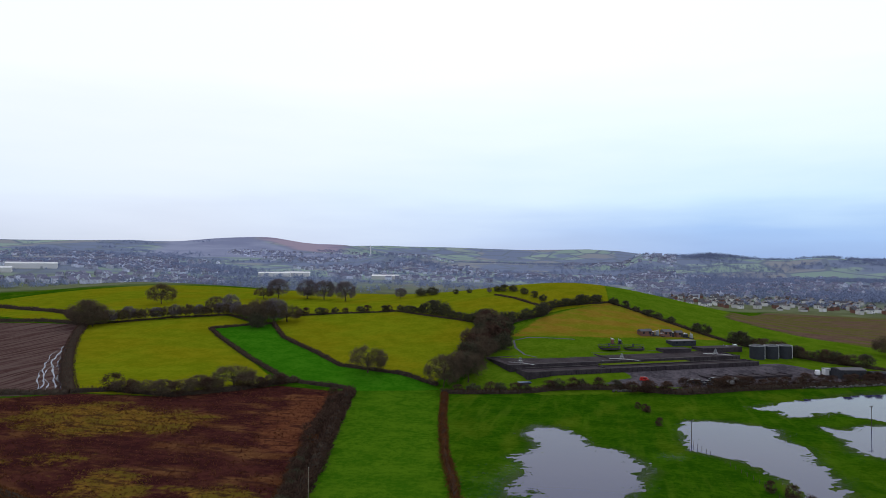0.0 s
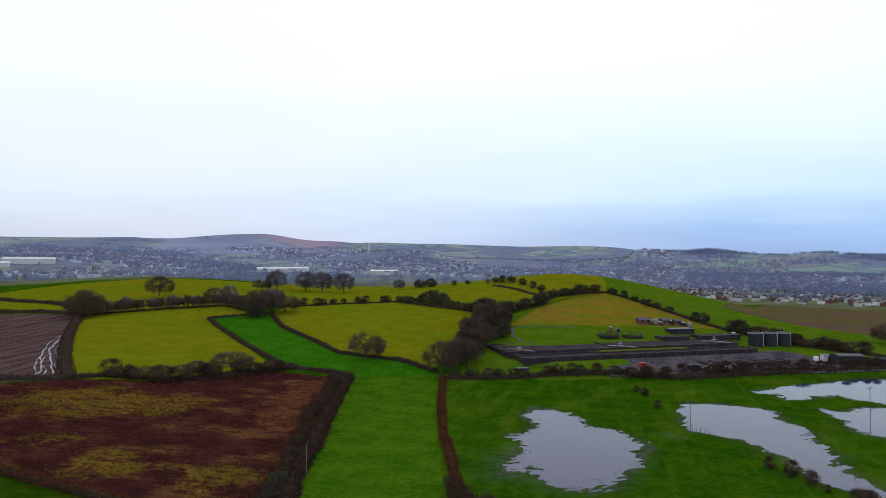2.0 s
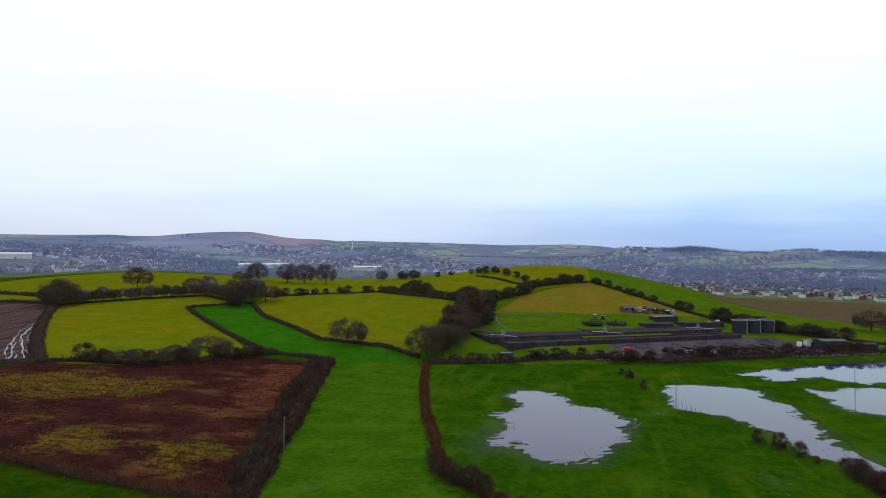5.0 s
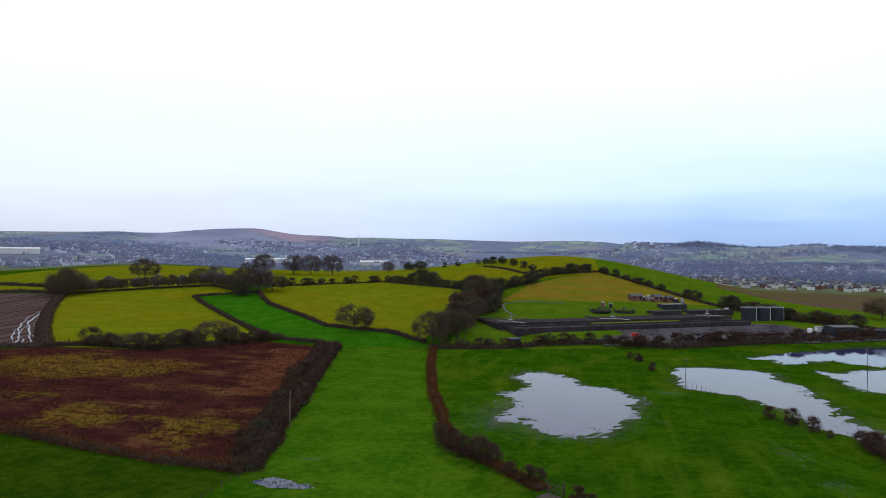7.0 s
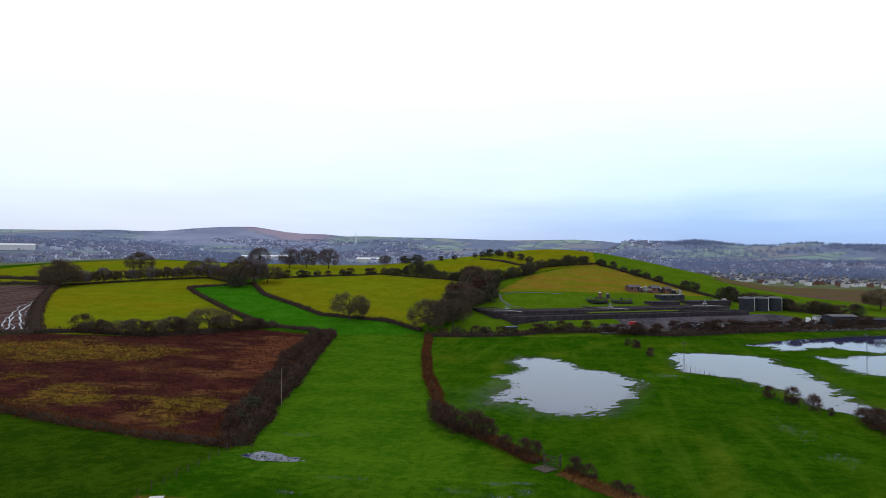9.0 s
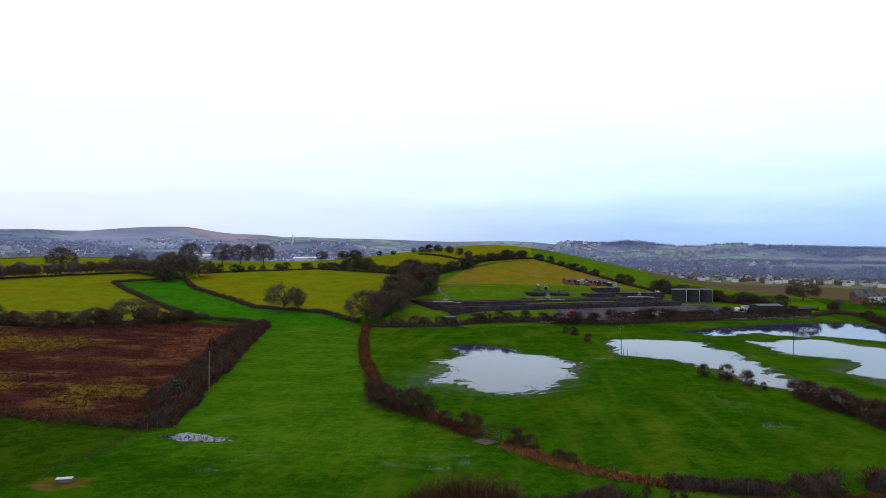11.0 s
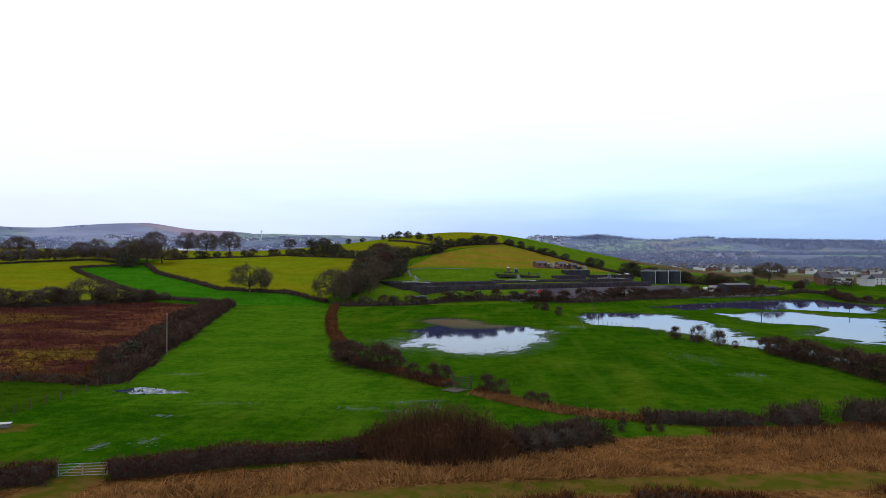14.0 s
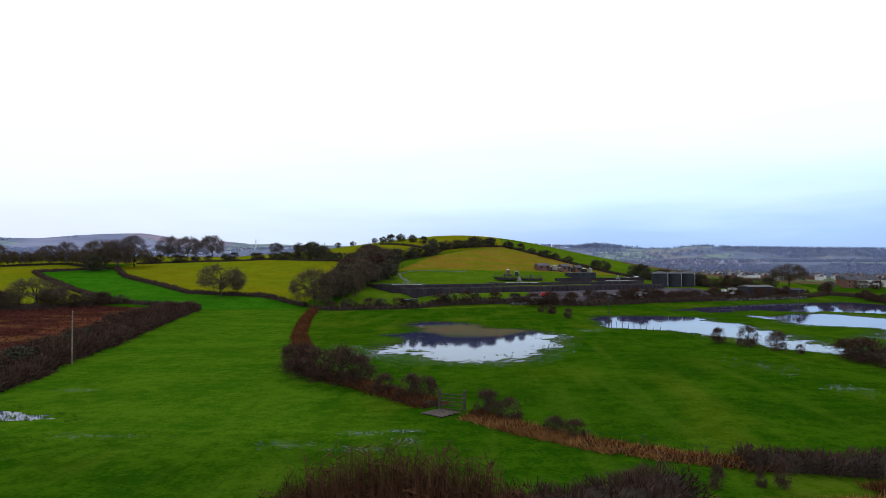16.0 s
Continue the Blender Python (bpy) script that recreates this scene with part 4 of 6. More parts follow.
for run in ([(5.4, 59.8), (10.6, 61.5), (14, 62.6)], [(19, 63.2), (24.1, 63.5), (27.4, 63.6)], [(36.9, 65.1), (47.9, 64.1), (56.9, 65.8)]):
    hedge(run, 0.55, 2.0, 220, M_HEDGE_RED, "brown bramble patch beside the grass track", size=0.6, ragged=0.9, twig_w=0.09)
hedge([(30.3, 82.2), (38, 83), (46.5, 85.3), (64.7, 89.3)], 0.6, 2.6, 240, M_HEDGE_RED, "low russet bramble bank", size=0.5, twig_w=0.09)
# hedge with gaps along the flooded east field
tree_row(["thorn"], [(58, 144.5), (60.3, 133.9), (61.9, 122), (63.2, 110.2), (59.1, 99.1)], 2.6, 2.6, 3.6, 0.6, (1.1, 1.5))
for bx, by, bh in ((47.3, 163.4, 2.6), (50.5, 158.6, 3.3), (52.8, 152.9, 3.0), (23.2, 250.5, 2.2), (25.3, 245.8, 2.6), (26.3, 244.6, 2.2), (28.5, 224.5, 2.6), (54.6, 148.8, 1.4), (50, 161.2, 1.1)):
    tree("thorn", bx, by, bh, 0.95)
for bx, by, bh in ((-14.3, 123.5, 4.0), (-11.7, 120.9, 3.7), (-8.8, 118.8, 4.2), (-6.4, 116.7, 3.5), (-16.9, 128.1, 3.4), (-18.7, 133.2, 2.8), (-2.8, 112.1, 2.2), (0.1, 109.5, 2.6), (1.7, 108.5, 2.5), (7.8, 101.6, 2.4), (9.7, 99.6, 2.1), (13, 95, 1.6), (14.4, 93.5, 1.7)):
    tree("thorn", bx, by, bh, 1.0)

M_THICKET = island_material("willow_shoots", (0.038, 0.019, 0.013), (0.140, 0.070, 0.036))
# willow thicket: upright shoots in one clump
r = np.random.default_rng(31)
thicket = empty("bush", Matrix(), "tall brown leafless willow thicket before the pasture", "bush")
k = 5200
a = r.uniform(0, 6.283, k)
q = np.sqrt(r.uniform(0, 1, k))
bx, by = 3.8 + 7.2 * q * np.cos(a), 73.6 + 3.4 * q * np.sin(a)
hh = 5.6 * (1 - 0.75 * q ** 2.2) * r.uniform(0.55, 1.0, k)
lean = np.stack([np.cos(a) * 0.16 * q + r.normal(size=k) * 0.10, np.sin(a) * 0.16 * q + r.normal(size=k) * 0.10, np.ones(k)], 1)
tris("core", blades(r, np.stack([bx, by, np.full(k, -0.1)], 1), lean, hh, r.uniform(0.05, 0.11, k)), M_THICKET, thicket)
k = 9000
i = r.integers(0, 5200, k)
u = r.uniform(0.2, 0.95, k) ** 0.8
b = np.stack([bx[i], by[i], np.full(k, -0.1)], 1) + lean[i] * (hh[i] * u)[:, None]
tris("foliage", blades(r, b, rand_dirs(r, k) + np.array([0, 0, 0.7]), r.uniform(0.35, 0.9, k), r.uniform(0.03, 0.08, k)), M_THICKET, thicket)

# dead grass, in leaning tufts
def tufts(name, polys, count, per, height, mat, label, seed, category="grass", wid=0.05, mask=None):
    r = np.random.default_rng(seed)
    P = []
    for poly in polys:
        px, py = np.array(poly, float).T
        x = r.uniform(px.min(), px.max(), count * 3)
        y = r.uniform(py.min(), py.max(), count * 3)
        keep = poly_dist(x, y, poly) > 0.2
        if mask is not None:
            keep &= mask(x, y)
        P.append(np.stack([x, y], 1)[keep][:count])
    P = np.concatenate(P)
    z = land(P[:, 0], P[:, 1])
    n = len(P)
    i = np.repeat(np.arange(n), per)
    base = np.stack([P[i, 0], P[i, 1], z[i] + 0.02], 1) + r.normal(size=(len(i), 3)) * np.array([0.16, 0.16, 0.0])
    leanx = (wobble(P[:, 0], P[:, 1], 3.7) + wobble(P[:, 0], P[:, 1], 0.9)) * 0.8
    d = rand_dirs(r, len(i)) * 0.75 + np.stack([leanx[i], np.full(len(i), -0.15), np.full(len(i), 0.9)], 1)
    hs = height * (0.6 + 0.5 * (wobble(P[:, 0], P[:, 1], 5.1) + 0.6))[i] * r.uniform(0.5, 1.2, len(i))
    return tagged(tris(name, blades(r, base, d, np.maximum(hs, 0.12), r.uniform(0.6, 1.5, len(i)) * wid), mat), label, category, kind="stuff")


STRAW = FIELDS["straw"][0]
not_track = lambda x, y: np.maximum(poly_dist(x, y, FIELDS["track"][0]), poly_dist(x, y, FIELDS["track"][1])) < -0.3
band = [(-26.4, 58), (-20, 61.8), (-14.6, 65.7), (-1.4, 71.3), (9.9, 74.8), (18.5, 79.8), (29.5, 81.4), (49.2, 85.8), (78.1, 91.8), (79, 74), (36.6, 70.9), (21.4, 68.6), (7.7, 66.6), (-4.5, 63), (-17.2, 59.6)]
tufts("dry_grass", [band], 6200, 9, 0.85, M_STRAW, "pale straw-coloured dead grass in leaning tufts", 41, wid=0.07, mask=not_track)
tufts("dry_grass", [[(-53, 38.2), (-20.8, 58.1), (-4.4, 59.7), (13.8, 64), (36.8, 66.7), (79.2, 69.1), (79.7, 43.2), (39.1, 41.4), (-21.4, 40.3)]], 5200, 7, 0.55, M_STRAW, "brown dead grass south of the grass track", 42, wid=0.08, mask=not_track)
tufts("dry_grass", [[(5.2, 101), (9.9, 95.5), (15.4, 90.5), (21.6, 87.5), (26, 85.9), (26.8, 88), (21.6, 90.1), (16.2, 92.9), (10.7, 98.4), (6.9, 102.9)]], 2200, 9, 0.85, M_STRAW, "orange-brown dead grass along the ditch", 45, wid=0.07)
M_TRACK = island_material("worn_track_grass", (0.050, 0.060, 0.006), (0.150, 0.115, 0.030))
tufts("track_grass", [FIELDS["track"][0]], 5200, 5, 0.16, M_TRACK, "short worn grass on the green track", 48, wid=0.07)
M_PASTURE = island_material("pasture_blades", (0.034, 0.104, 0.003), (0.078, 0.156, 0.009))
PASTURE = [(-44.1, 80.9), (-38.1, 60.3), (-22.4, 70.3), (-1.6, 75.9), (8.9, 79.5), (19.2, 82.2), (31.1, 82.9), (16.3, 90.6), (3.2, 103.5), (-13.9, 125), (-17.4, 135.2), (-23.6, 156), (-46.4, 156.7), (-47.4, 118.6), (-43.1, 100.8)]
tufts("pasture_grass", [PASTURE], 15000, 4, 0.16, M_PASTURE, "short wet green pasture grass in small tussocks", 46, wid=0.09)
tufts("pasture_grass", [[(9.7, 100.4), (22.4, 89.6), (40.5, 85.3), (57.4, 97.3), (59.5, 116.4), (52.9, 144.8), (29.7, 148.2), (12.1, 128.9), (-0.2, 115.4)]], 12000, 4, 0.16, M_PASTURE, "short wet green pasture grass in small tussocks", 47, wid=0.09)
BOG = FIELDS["bog"][0]
tufts("rushes", [BOG], 6500, 6, 0.6, M_BOG, "dark red-brown rushes and bracken over the bog", 43, wid=0.13)
tufts("rushes", [BOG], 5200, 5, 0.7, M_BOG_Y, "yellowish tussock grass in patches on the bog", 44, wid=0.14, mask=lambda x, y: np.maximum.reduce([poly_dist(x, y, p) for p in FIELDS['bogyellow']]) > -3)
# sedge standing in the shallow edges of the flood
def shore(x, y):
    d = np.full(x.shape, -1e9)
    for poly in PONDS.values():
        d = np.maximum(d, poly_dist(x, y, poly))
    return d


M_SEDGE = island_material("flooded_grass", (0.05, 0.09, 0.006), (0.13, 0.16, 0.02))
sedge_rng = np.random.default_rng(52)
for name, poly in PONDS.items():
    k = 6 if name == "puddle" else 700
    tufts("flooded_grass", [[(min(p[0] for p in poly) - 5, min(p[1] for p in poly) - 5), (max(p[0] for p in poly) + 5, min(p[1] for p in poly) - 5), (max(p[0] for p in poly) + 5, max(p[1] for p in poly) + 5), (min(p[0] for p in poly) - 5, max(p[1] for p in poly) + 5)]],
          k, 4, 0.12, M_SEDGE, "tufts of drowned grass at the edge of flood water", 53, wid=0.16,
          mask=lambda x, y: np.abs(shore(x, y) + 1.2 * wobble(x, y, 3.0)) < 0.3 + 1.3 * np.abs(sedge_rng.normal(size=x.shape)) ** 1.6 * (0.35 + 0.65 * (wobble(x, y, 9.0) > -0.1)))

hedge([(-87.4, 243.4), (-74.5, 200.3), (-65.7, 167.1), (-57.5, 138.2), (-52, 116.3), (-48.3, 106.4)], 0.8, 3.0, 60, M_HEDGE_RED, "low russet bracken fringe on the bog side of the hedge", size=0.6, ragged=0.6)
# ---- trees, the hill fields
tree_row(["thorn", "scrub", "thorn"], [(-64.8, 167.2), (-58.2, 146.5), (-52.1, 124.3), (-47.5, 108.5)], 3.2, 2.3, 3.5, 0.8, (1.0, 1.4))
tree_row(["thorn"], [(-85.4, 243.6), (-74.8, 203.6), (-67.3, 173.5)], 5.0, 2.6, 3.8, 0.8, (1.2, 1.7))
tree("oak", -87, 279.2, 11.5, 1.0)
tree("oak", -52.1, 273.1, 13, 0.85)
tree("oak", -43.4, 280.3, 12.5, 0.85)
tree("oak", -126.8, 238.2, 9.0, 1.3)
tree("oak", -135.6, 229.1, 6.0, 1.2)
tree_row(["thorn", "oak"], [(-166.5, 217.2), (-140.2, 218.3), (-129.9, 231.7)], 4.2, 4.0, 6.0, 1.0, (1.0, 1.4))
tree_row(["thorn", "oak"], [(-124.7, 238.2), (-114.1, 249.2), (-108.8, 254.8)], 3.5, 3.0, 5.0, 0.8, (1.0, 1.4))
tree_row(["oak", "oak", "ash"], [(-286.4, 351.9), (-273.2, 368.1), (-255.6, 387.8), (-224.7, 404.8), (-195.5, 386.8)], 4.6, 6.5, 9.0, 1.0, (0.8, 1.0))
for x, y, h, wd, kd in ((-286.2, 349.6, 15, 1.1, "oak"), (-293.5, 356.5, 12, 1.2, "oak"), (-279.1, 345.1, 10, 1.2, "oak"), (-330.6, 483.6, 16, 1.0, "oak"), 
                        (-188, 377.4, 15, 0.9, "oak"), (-182, 381.9, 14, 1.0, "ash"), (-175.9, 386.4, 11, 1.1, "oak"), (-184.8, 365.9, 8, 1.2, "scrub"), (-228.9, 413.1, 12, 0.9, "ash"), (-242.7, 418.1, 10, 1.0, "oak"), (-196.1, 393.8, 10, 1.1, "oak"),
                        (-93.7, 421.4, 8.5, 1.0, "scrub"), (-88.2, 417.7, 9, 1.0, "scrub"), (-83.7, 414, 7.5, 1.1, "scrub"), (-99.5, 427.5, 6, 1.1, "scrub"),
                        (-181.8, 500.3, 14.5, 1.0, "ash"), (-205.7, 516.1, 15, 1.0, "ash"), (-221.8, 519.3, 15.5, 1.0, "ash"), (-245.3, 515.3, 15, 1.0, "ash"), (-254.8, 508.2, 9, 1.2, "oak"), (-140.4, 510.2, 7.5, 1.1, "ash"),
                        (-125.5, 516.5, 6, 1.5, "scrub"), (-116.8, 518.3, 6, 1.5, "scrub"), (-96.5, 509.4, 3.5, 1.2, "scrub"), (-85.4, 506.1, 3.2, 1.2, "scrub"), (-68.6, 495.1, 4, 0.9, "ash"), (-63.3, 497, 4, 1.2, "scrub"), (-57.8, 494.2, 4.8, 1.3, "scrub"),
                        (-50.1, 488.8, 4.8, 1.3, "scrub"), (-40.8, 474.1, 4.5, 1.2, "scrub"), (-32.7, 459.6, 4.2, 1.2, "scrub"), (-25.9, 447.6, 4.0, 1.3, "scrub"),):
    tree(kd, x, y, h, wd)
tree_row(["scrub", "thorn"], [(-182, 406.2), (-155.3, 424.1), (-121.7, 437.9)], 7.0, 3.2, 5.0, 0.8, (1.1, 1.6))
tree_row(["scrub"], [(-119.5, 436.6), (-101.4, 424.1)], 5.5, 4.0, 5.5, 0.8, (1.1, 1.5))
tree_row(["scrub"], [(-78.9, 405.8), (-62.4, 393.6), (-50.4, 384)], 5.0, 4.0, 5.0, 0.8, (1.1, 1.5))
tree_row(["scrub", "oak", "thorn"], [(-50.4, 384), (-47, 359.4), (-46.4, 332.1), (-48.9, 305.1), (-50.9, 288)], 3.6, 7.0, 10.5, 2.6, (0.9, 1.3))
tree_row(["scrub", "thorn"], [(-41.8, 376.8), (-39.5, 353.6), (-41.9, 324.3)], 5.0, 6.0, 8.5, 2.0, (1.0, 1.3))
tree_row(["scrub"], [(-45.3, 383.7), (-32.7, 398.5), (-23.1, 411.3)], 4.6, 5.0, 7.0, 1.2, (1.0, 1.4))
tree_row(["scrub"], [(-21.6, 422.4), (-13.8, 430.9), (-2.1, 443.5), (11.6, 456)], 4.6, 3.8, 5.8, 1.0, (1.0, 1.4))
tree_row(["scrub"], [(15.6, 457.9), (34.1, 444), (52.4, 429.1)], 5.5, 3.0, 4.5, 0.8, (1.1, 1.5))
for x, y, h in ((64.4, 417, 5), (68.4, 414.5, 5.5), (81.2, 401.5, 6), (85.1, 399, 7), (88, 395.6, 5.5)):
    tree("scrub", x, y, h, 1.2)
tree_row(["thorn", "oak", "scrub"], [(91.9, 393.1), (108.2, 379.1), (122.4, 368.8), (133.7, 359.8)], 3.6, 4.5, 6.5, 1.0, (1.0, 1.3))
tree_row(["thorn", "scrub"], [(-47.4, 266), (-20.7, 271.1), (1.4, 278.3), (17.3, 282.2)], 6.0, 2.6, 4.0, 1.0, (1.2, 1.7))
tree_row(["thorn"], [(20.8, 276.1), (41.6, 285.8), (67.8, 298.3), (100.2, 314.7), (130.3, 329.6)], 4.6, 3.0, 4.8, 1.0, (1.1, 1.6))
# saplings on the ditch
for bx, by, bh in ((21.3, 82.7, 2.4), (25.2, 83, 2.6), (24, 83.2, 1.8)):
    tree("thorn", bx, by, bh * 0.6, 0.6)


# ---------------------------------------------------------------- poles, gates, fences
def utility_pole(x, y, h, mat, arm, label, turn=0.0, z=None):
    p = empty("utility_pole", pose(x, y, ground_z(x, y) if z is None else z, 0, 0, turn), label, "utility pole", "poles across the pasture")
    part("pole", bm_rod((0, 0, -0.4), (0.04, 0, h), 0.105, 0.075, 10), mat, p)
    if arm:
        a = part("crossarm", bm_box(1.9, 0.12, 0.14, (0, 0.12, h - 0.35), 0.015), M_POST, p)
        for dx in (-0.82, 0.0, 0.82):
            bm = bm_rod((dx, 0.12, h - 0.21), (dx, 0.12, h + 0.05), 0.05, 0.035, 8)
            part("insulator", bm, M_STEEL, p)
        part("brace", bm_rod((-0.5, 0.12, h - 0.35), (0, 0.08, h - 0.95), 0.02, 0.02, 6), M_STEEL, p)
        part("brace", bm_rod((0.5, 0.12, h - 0.35), (0, 0.08, h - 0.95), 0.02, 0.02, 6), M_STEEL, p)
    else:
        part("cap", bm_rod((0.04, 0, h), (0.04, 0, h + 0.08), 0.11, 0.03, 8), M_STEEL, p)
    return p


utility_pole(-49.3, 132.5, 7.4, M_PALE_WOOD, False, "pale slender wooden pole at the edge of the bog hedge")
utility_pole(35.4, 203.5, 6.8, M_WOODP, True, "dark wooden power pole beside the flooded field", 35)
utility_pole(92.6, 237, 7.2, M_WOODP, True, "dark wooden power pole standing in flood water", 35, z=-0.05)
utility_pole(145.6, 290.6, 7.5, M_WOODP, True, "dark wooden power pole by the far hedge", 35)


def field_gate(x, y, rz, width, height, label, bars=5, mat=None, posts=0.12):
    """Two posts and a leaf of rails with uprights and a brace."""
    mat = mat or M_STEEL
    g = empty("field_gate", pose(x, y, ground_z(x, y), 0, 0, rz), label, "gate")
    for s in (-1, 1):
        part("gatepost", bm_box(posts * 1.4, posts * 1.4, height * 1.25 + 0.3, (s * (width / 2 + 0.12), 0, -0.3), 0.02), M_POST, g)
    for i in range(bars):
        z = 0.22 + (height - 0.25) * i / (bars - 1)
        part("rail", bm_rod((-width / 2, 0, z), (width / 2, 0, z), 0.028 if mat is M_STEEL else 0.05, 0.028 if mat is M_STEEL else 0.05, 8), mat, g)
    for fx in (-0.5, 0.0, 0.5):
        part("upright", bm_rod((fx * width * 0.98, 0, 0.2), (fx * width * 0.98, 0, height), 0.026, 0.026, 8), mat, g)
    part("brace", bm_rod((-width / 2, 0.03, 0.22), (0, 0.03, height - 0.02), 0.022, 0.022, 6), mat, g)
    return g


field_gate(-23.6, 65.8, 12, 3.7, 1.15, "closed galvanised steel field gate between two hedges")
field_gate(4.6, 104.6, -18, 2.2, 1.6, "weathered wooden footbridge gate over the ditch", 5, M_POST, 0.16)
# plank deck of the small bridge before that gate
deck = empty("footbridge", pose(3.7, 103.1, 0.12, 0, 0, -38), "small grey plank bridge across the ditch", "bridge")
for i in range(9):
    part("plank", bm_box(2.6, 0.24, 0.06, (rng.normal() * 0.05, -1.2 + i * 0.28, 0.06), 0.01), M_POST, deck)
for s in (-1, 1):
    part("beam", bm_box(0.16, 2.8, 0.14, (s * 1.0, -0.1, -0.08), 0.01), M_POST, deck)


def fence(path, spacing, h, label, wires=2):
    f = empty("fence", Matrix(), label, "fence")
    pts = sample_path(path, spacing)
    tops = []
    for x, y in pts:
        z = ground_z(x, y)
        hh = h * rng.uniform(0.88, 1.08)
        tops.append((x, y, z + hh))
        part("post", bm_rod((x, y, z - 0.3), (x + rng.normal() * 0.05, y + rng.normal() * 0.05, z + hh), 0.07, 0.055, 6), M_POST, f)
    for w in range(wires):
        for a, b in zip(tops[:-1], tops[1:]):
            dz = -0.12 - 0.4 * w
            part("wire", bm_rod((a[0], a[1], a[2] + dz), (b[0], b[1], b[2] + dz), 0.006, 0.006, 4), M_TANK, f)
    return f


fence([(35.8, 202.4), (41.3, 185.2), (46.2, 169.5), (49.2, 155.1), (53.7, 146.8)], 2.6, 1.15, "row of grey wooden posts with wire beside the flood pool")
fence([(-43.9, 104.7), (-43.9, 96.7), (-44, 88.8), (-44.1, 80.9)], 3.0, 1.2, "row of weathered wooden posts with wire across the pasture")
fence([(15.3, 93.1), (22.5, 88.6), (29.4, 85.9), (34.6, 84.2)], 3.4, 1.25, "dark wooden posts with wire above the russet ditch")

# stone trough and mud at the near pasture's edge
trough = empty("water_trough", pose(-41.3, 80.5, 0.1, 0, 0, 20), "pale concrete water trough on bare mud", "trough")
part("basin", bm_box(1.6, 0.7, 0.4, (0, 0, 0), 0.04), M_STONE, trough)
part("rim", bm_box(1.7, 0.8, 0.08, (0, 0, 0.4), 0.02), M_RENDER, trough)

# dry-stone wall below the works: single stones in two uneven courses
wall_path = sample_path([(15.5, 277), (41.7, 285.6), (65.6, 297.4), (99.4, 308), (132.4, 324.3)], 0.95)
stone_wall = empty("stone_wall", Matrix(), "low tumbled grey field-stone wall along the pasture", "wall")
stone_bm = bm_box(0.95, 0.7, 0.42, (0, 0, -0.21), 0.09)
stone_me = bpy.data.meshes.new("stone")
stone_bm.to_mesh(stone_me)
stone_bm.free()
stone_me.materials.append(M_STONE)
for i, (x, y) in enumerate(wall_path):
    for c in range(2):
        if rng.random() < 0.12 + 0.2 * c:
            continue
        st = new("stone", stone_me)
        st.parent = stone_wall
        st.matrix_world = pose(x + rng.normal() * 0.12, y + rng.normal() * 0.12, ground_z(x, y) + 0.3 + 0.42 * c, rng.normal() * 5, rng.normal() * 5, 27 + rng.normal() * 9) @ Matrix.Diagonal((rng.uniform(0.8, 1.2), rng.uniform(0.9, 1.3), rng.uniform(0.85, 1.2), 1))


# ---------------------------------------------------------------- treatment works
WORKS_RZ = 30.95


def wp(u, v, z=0.0):
    """A place in the works' own grid."""
    q = BED_O + BED_U * u + BED_V * v
    return (float(q[0]), float(q[1]), z)


def filter_bed(u0, u1, v0, v1, top, label, depth=6.0, ribs=2.4):
    cx, cy, _ = wp((u0 + u1) / 2, (v0 + v1) / 2)
    L, W = u1 - u0, v1 - v0
    b = empty("filter_bed", pose(cx, cy, top - depth, 0, 0, WORKS_RZ), label, "filter bed", "filter beds of the works")
    part("media", bm_box(L - 0.8, W - 0.8, depth - 0.45, (0, 0, 0)), M_MEDIA, b, "wet black clinker")
    for s in (-1, 1):
        part("wall", bm_box(L, 0.4, depth, (0, s * (W / 2 - 0.2), 0), 0.03), M_CONCRETE, b)
        part("wall", bm_box(0.4, W - 0.82, depth, (s * (L / 2 - 0.2), 0, 0), 0.03), M_CONCRETE, b)
    n = int(L / ribs)
    for i in range(n):
        part("buttress", bm_box(0.45, 0.35, depth - 0.5, (-L / 2 + ribs * (i + 0.5), -W / 2 - 0.17, 0.0), 0.03), M_CONCRETE, b)
    for q in range(1, max(2, round(W / 3.4))):
        y = -W / 2 + W * q / max(2, round(W / 3.4))
        part("rail_track", bm_box(L - 1.0, 0.2, 0.16, (0, y, depth - 0.46), 0.02), M_RAIL, b)
    for s in (-1, 1):
        part("kerb", bm_box(L, 0.5, 0.14, (0, s * (W / 2 - 0.25), depth), 0.03), M_KERB, b)
    return b


filter_bed(3, 42, 0, 11.5, 6.35, "long low concrete filter bed full of dark wet clinker")
filter_bed(42.3, 121, 0, 9, 6.35, "long low concrete filter bed full of dark wet clinker")
filter_bed(1, 56, 13.5, 41, 7.45, "wide concrete filter bed of dark clinker with ribbed walls")
filter_bed(56.3, 122, 13.5, 41, 7.55, "wide concrete filter bed of dark clinker with ribbed walls")
tagged(solid("grass_strip", [wp(44, 9.2, 6.5), wp(90, 9.2, 6.5), wp(90, 13.4, 6.6), wp(44, 13.4, 6.6), wp(44, 9.2, 4), wp(90, 9.2, 4), wp(90, 13.4, 4), wp(44, 13.4, 4)],
             [(0, 1, 2, 3), (0, 4, 5, 1), (1, 5, 6, 2), (2, 6, 7, 3), (3, 7, 4, 0)], material("strip_grass", (0.07, 0.11, 0.006), (0.11, 0.15, 0.012), 0.3, 3.0, spec=0.0)), "bright green grass strip between the filter beds", "grass", kind="structure")


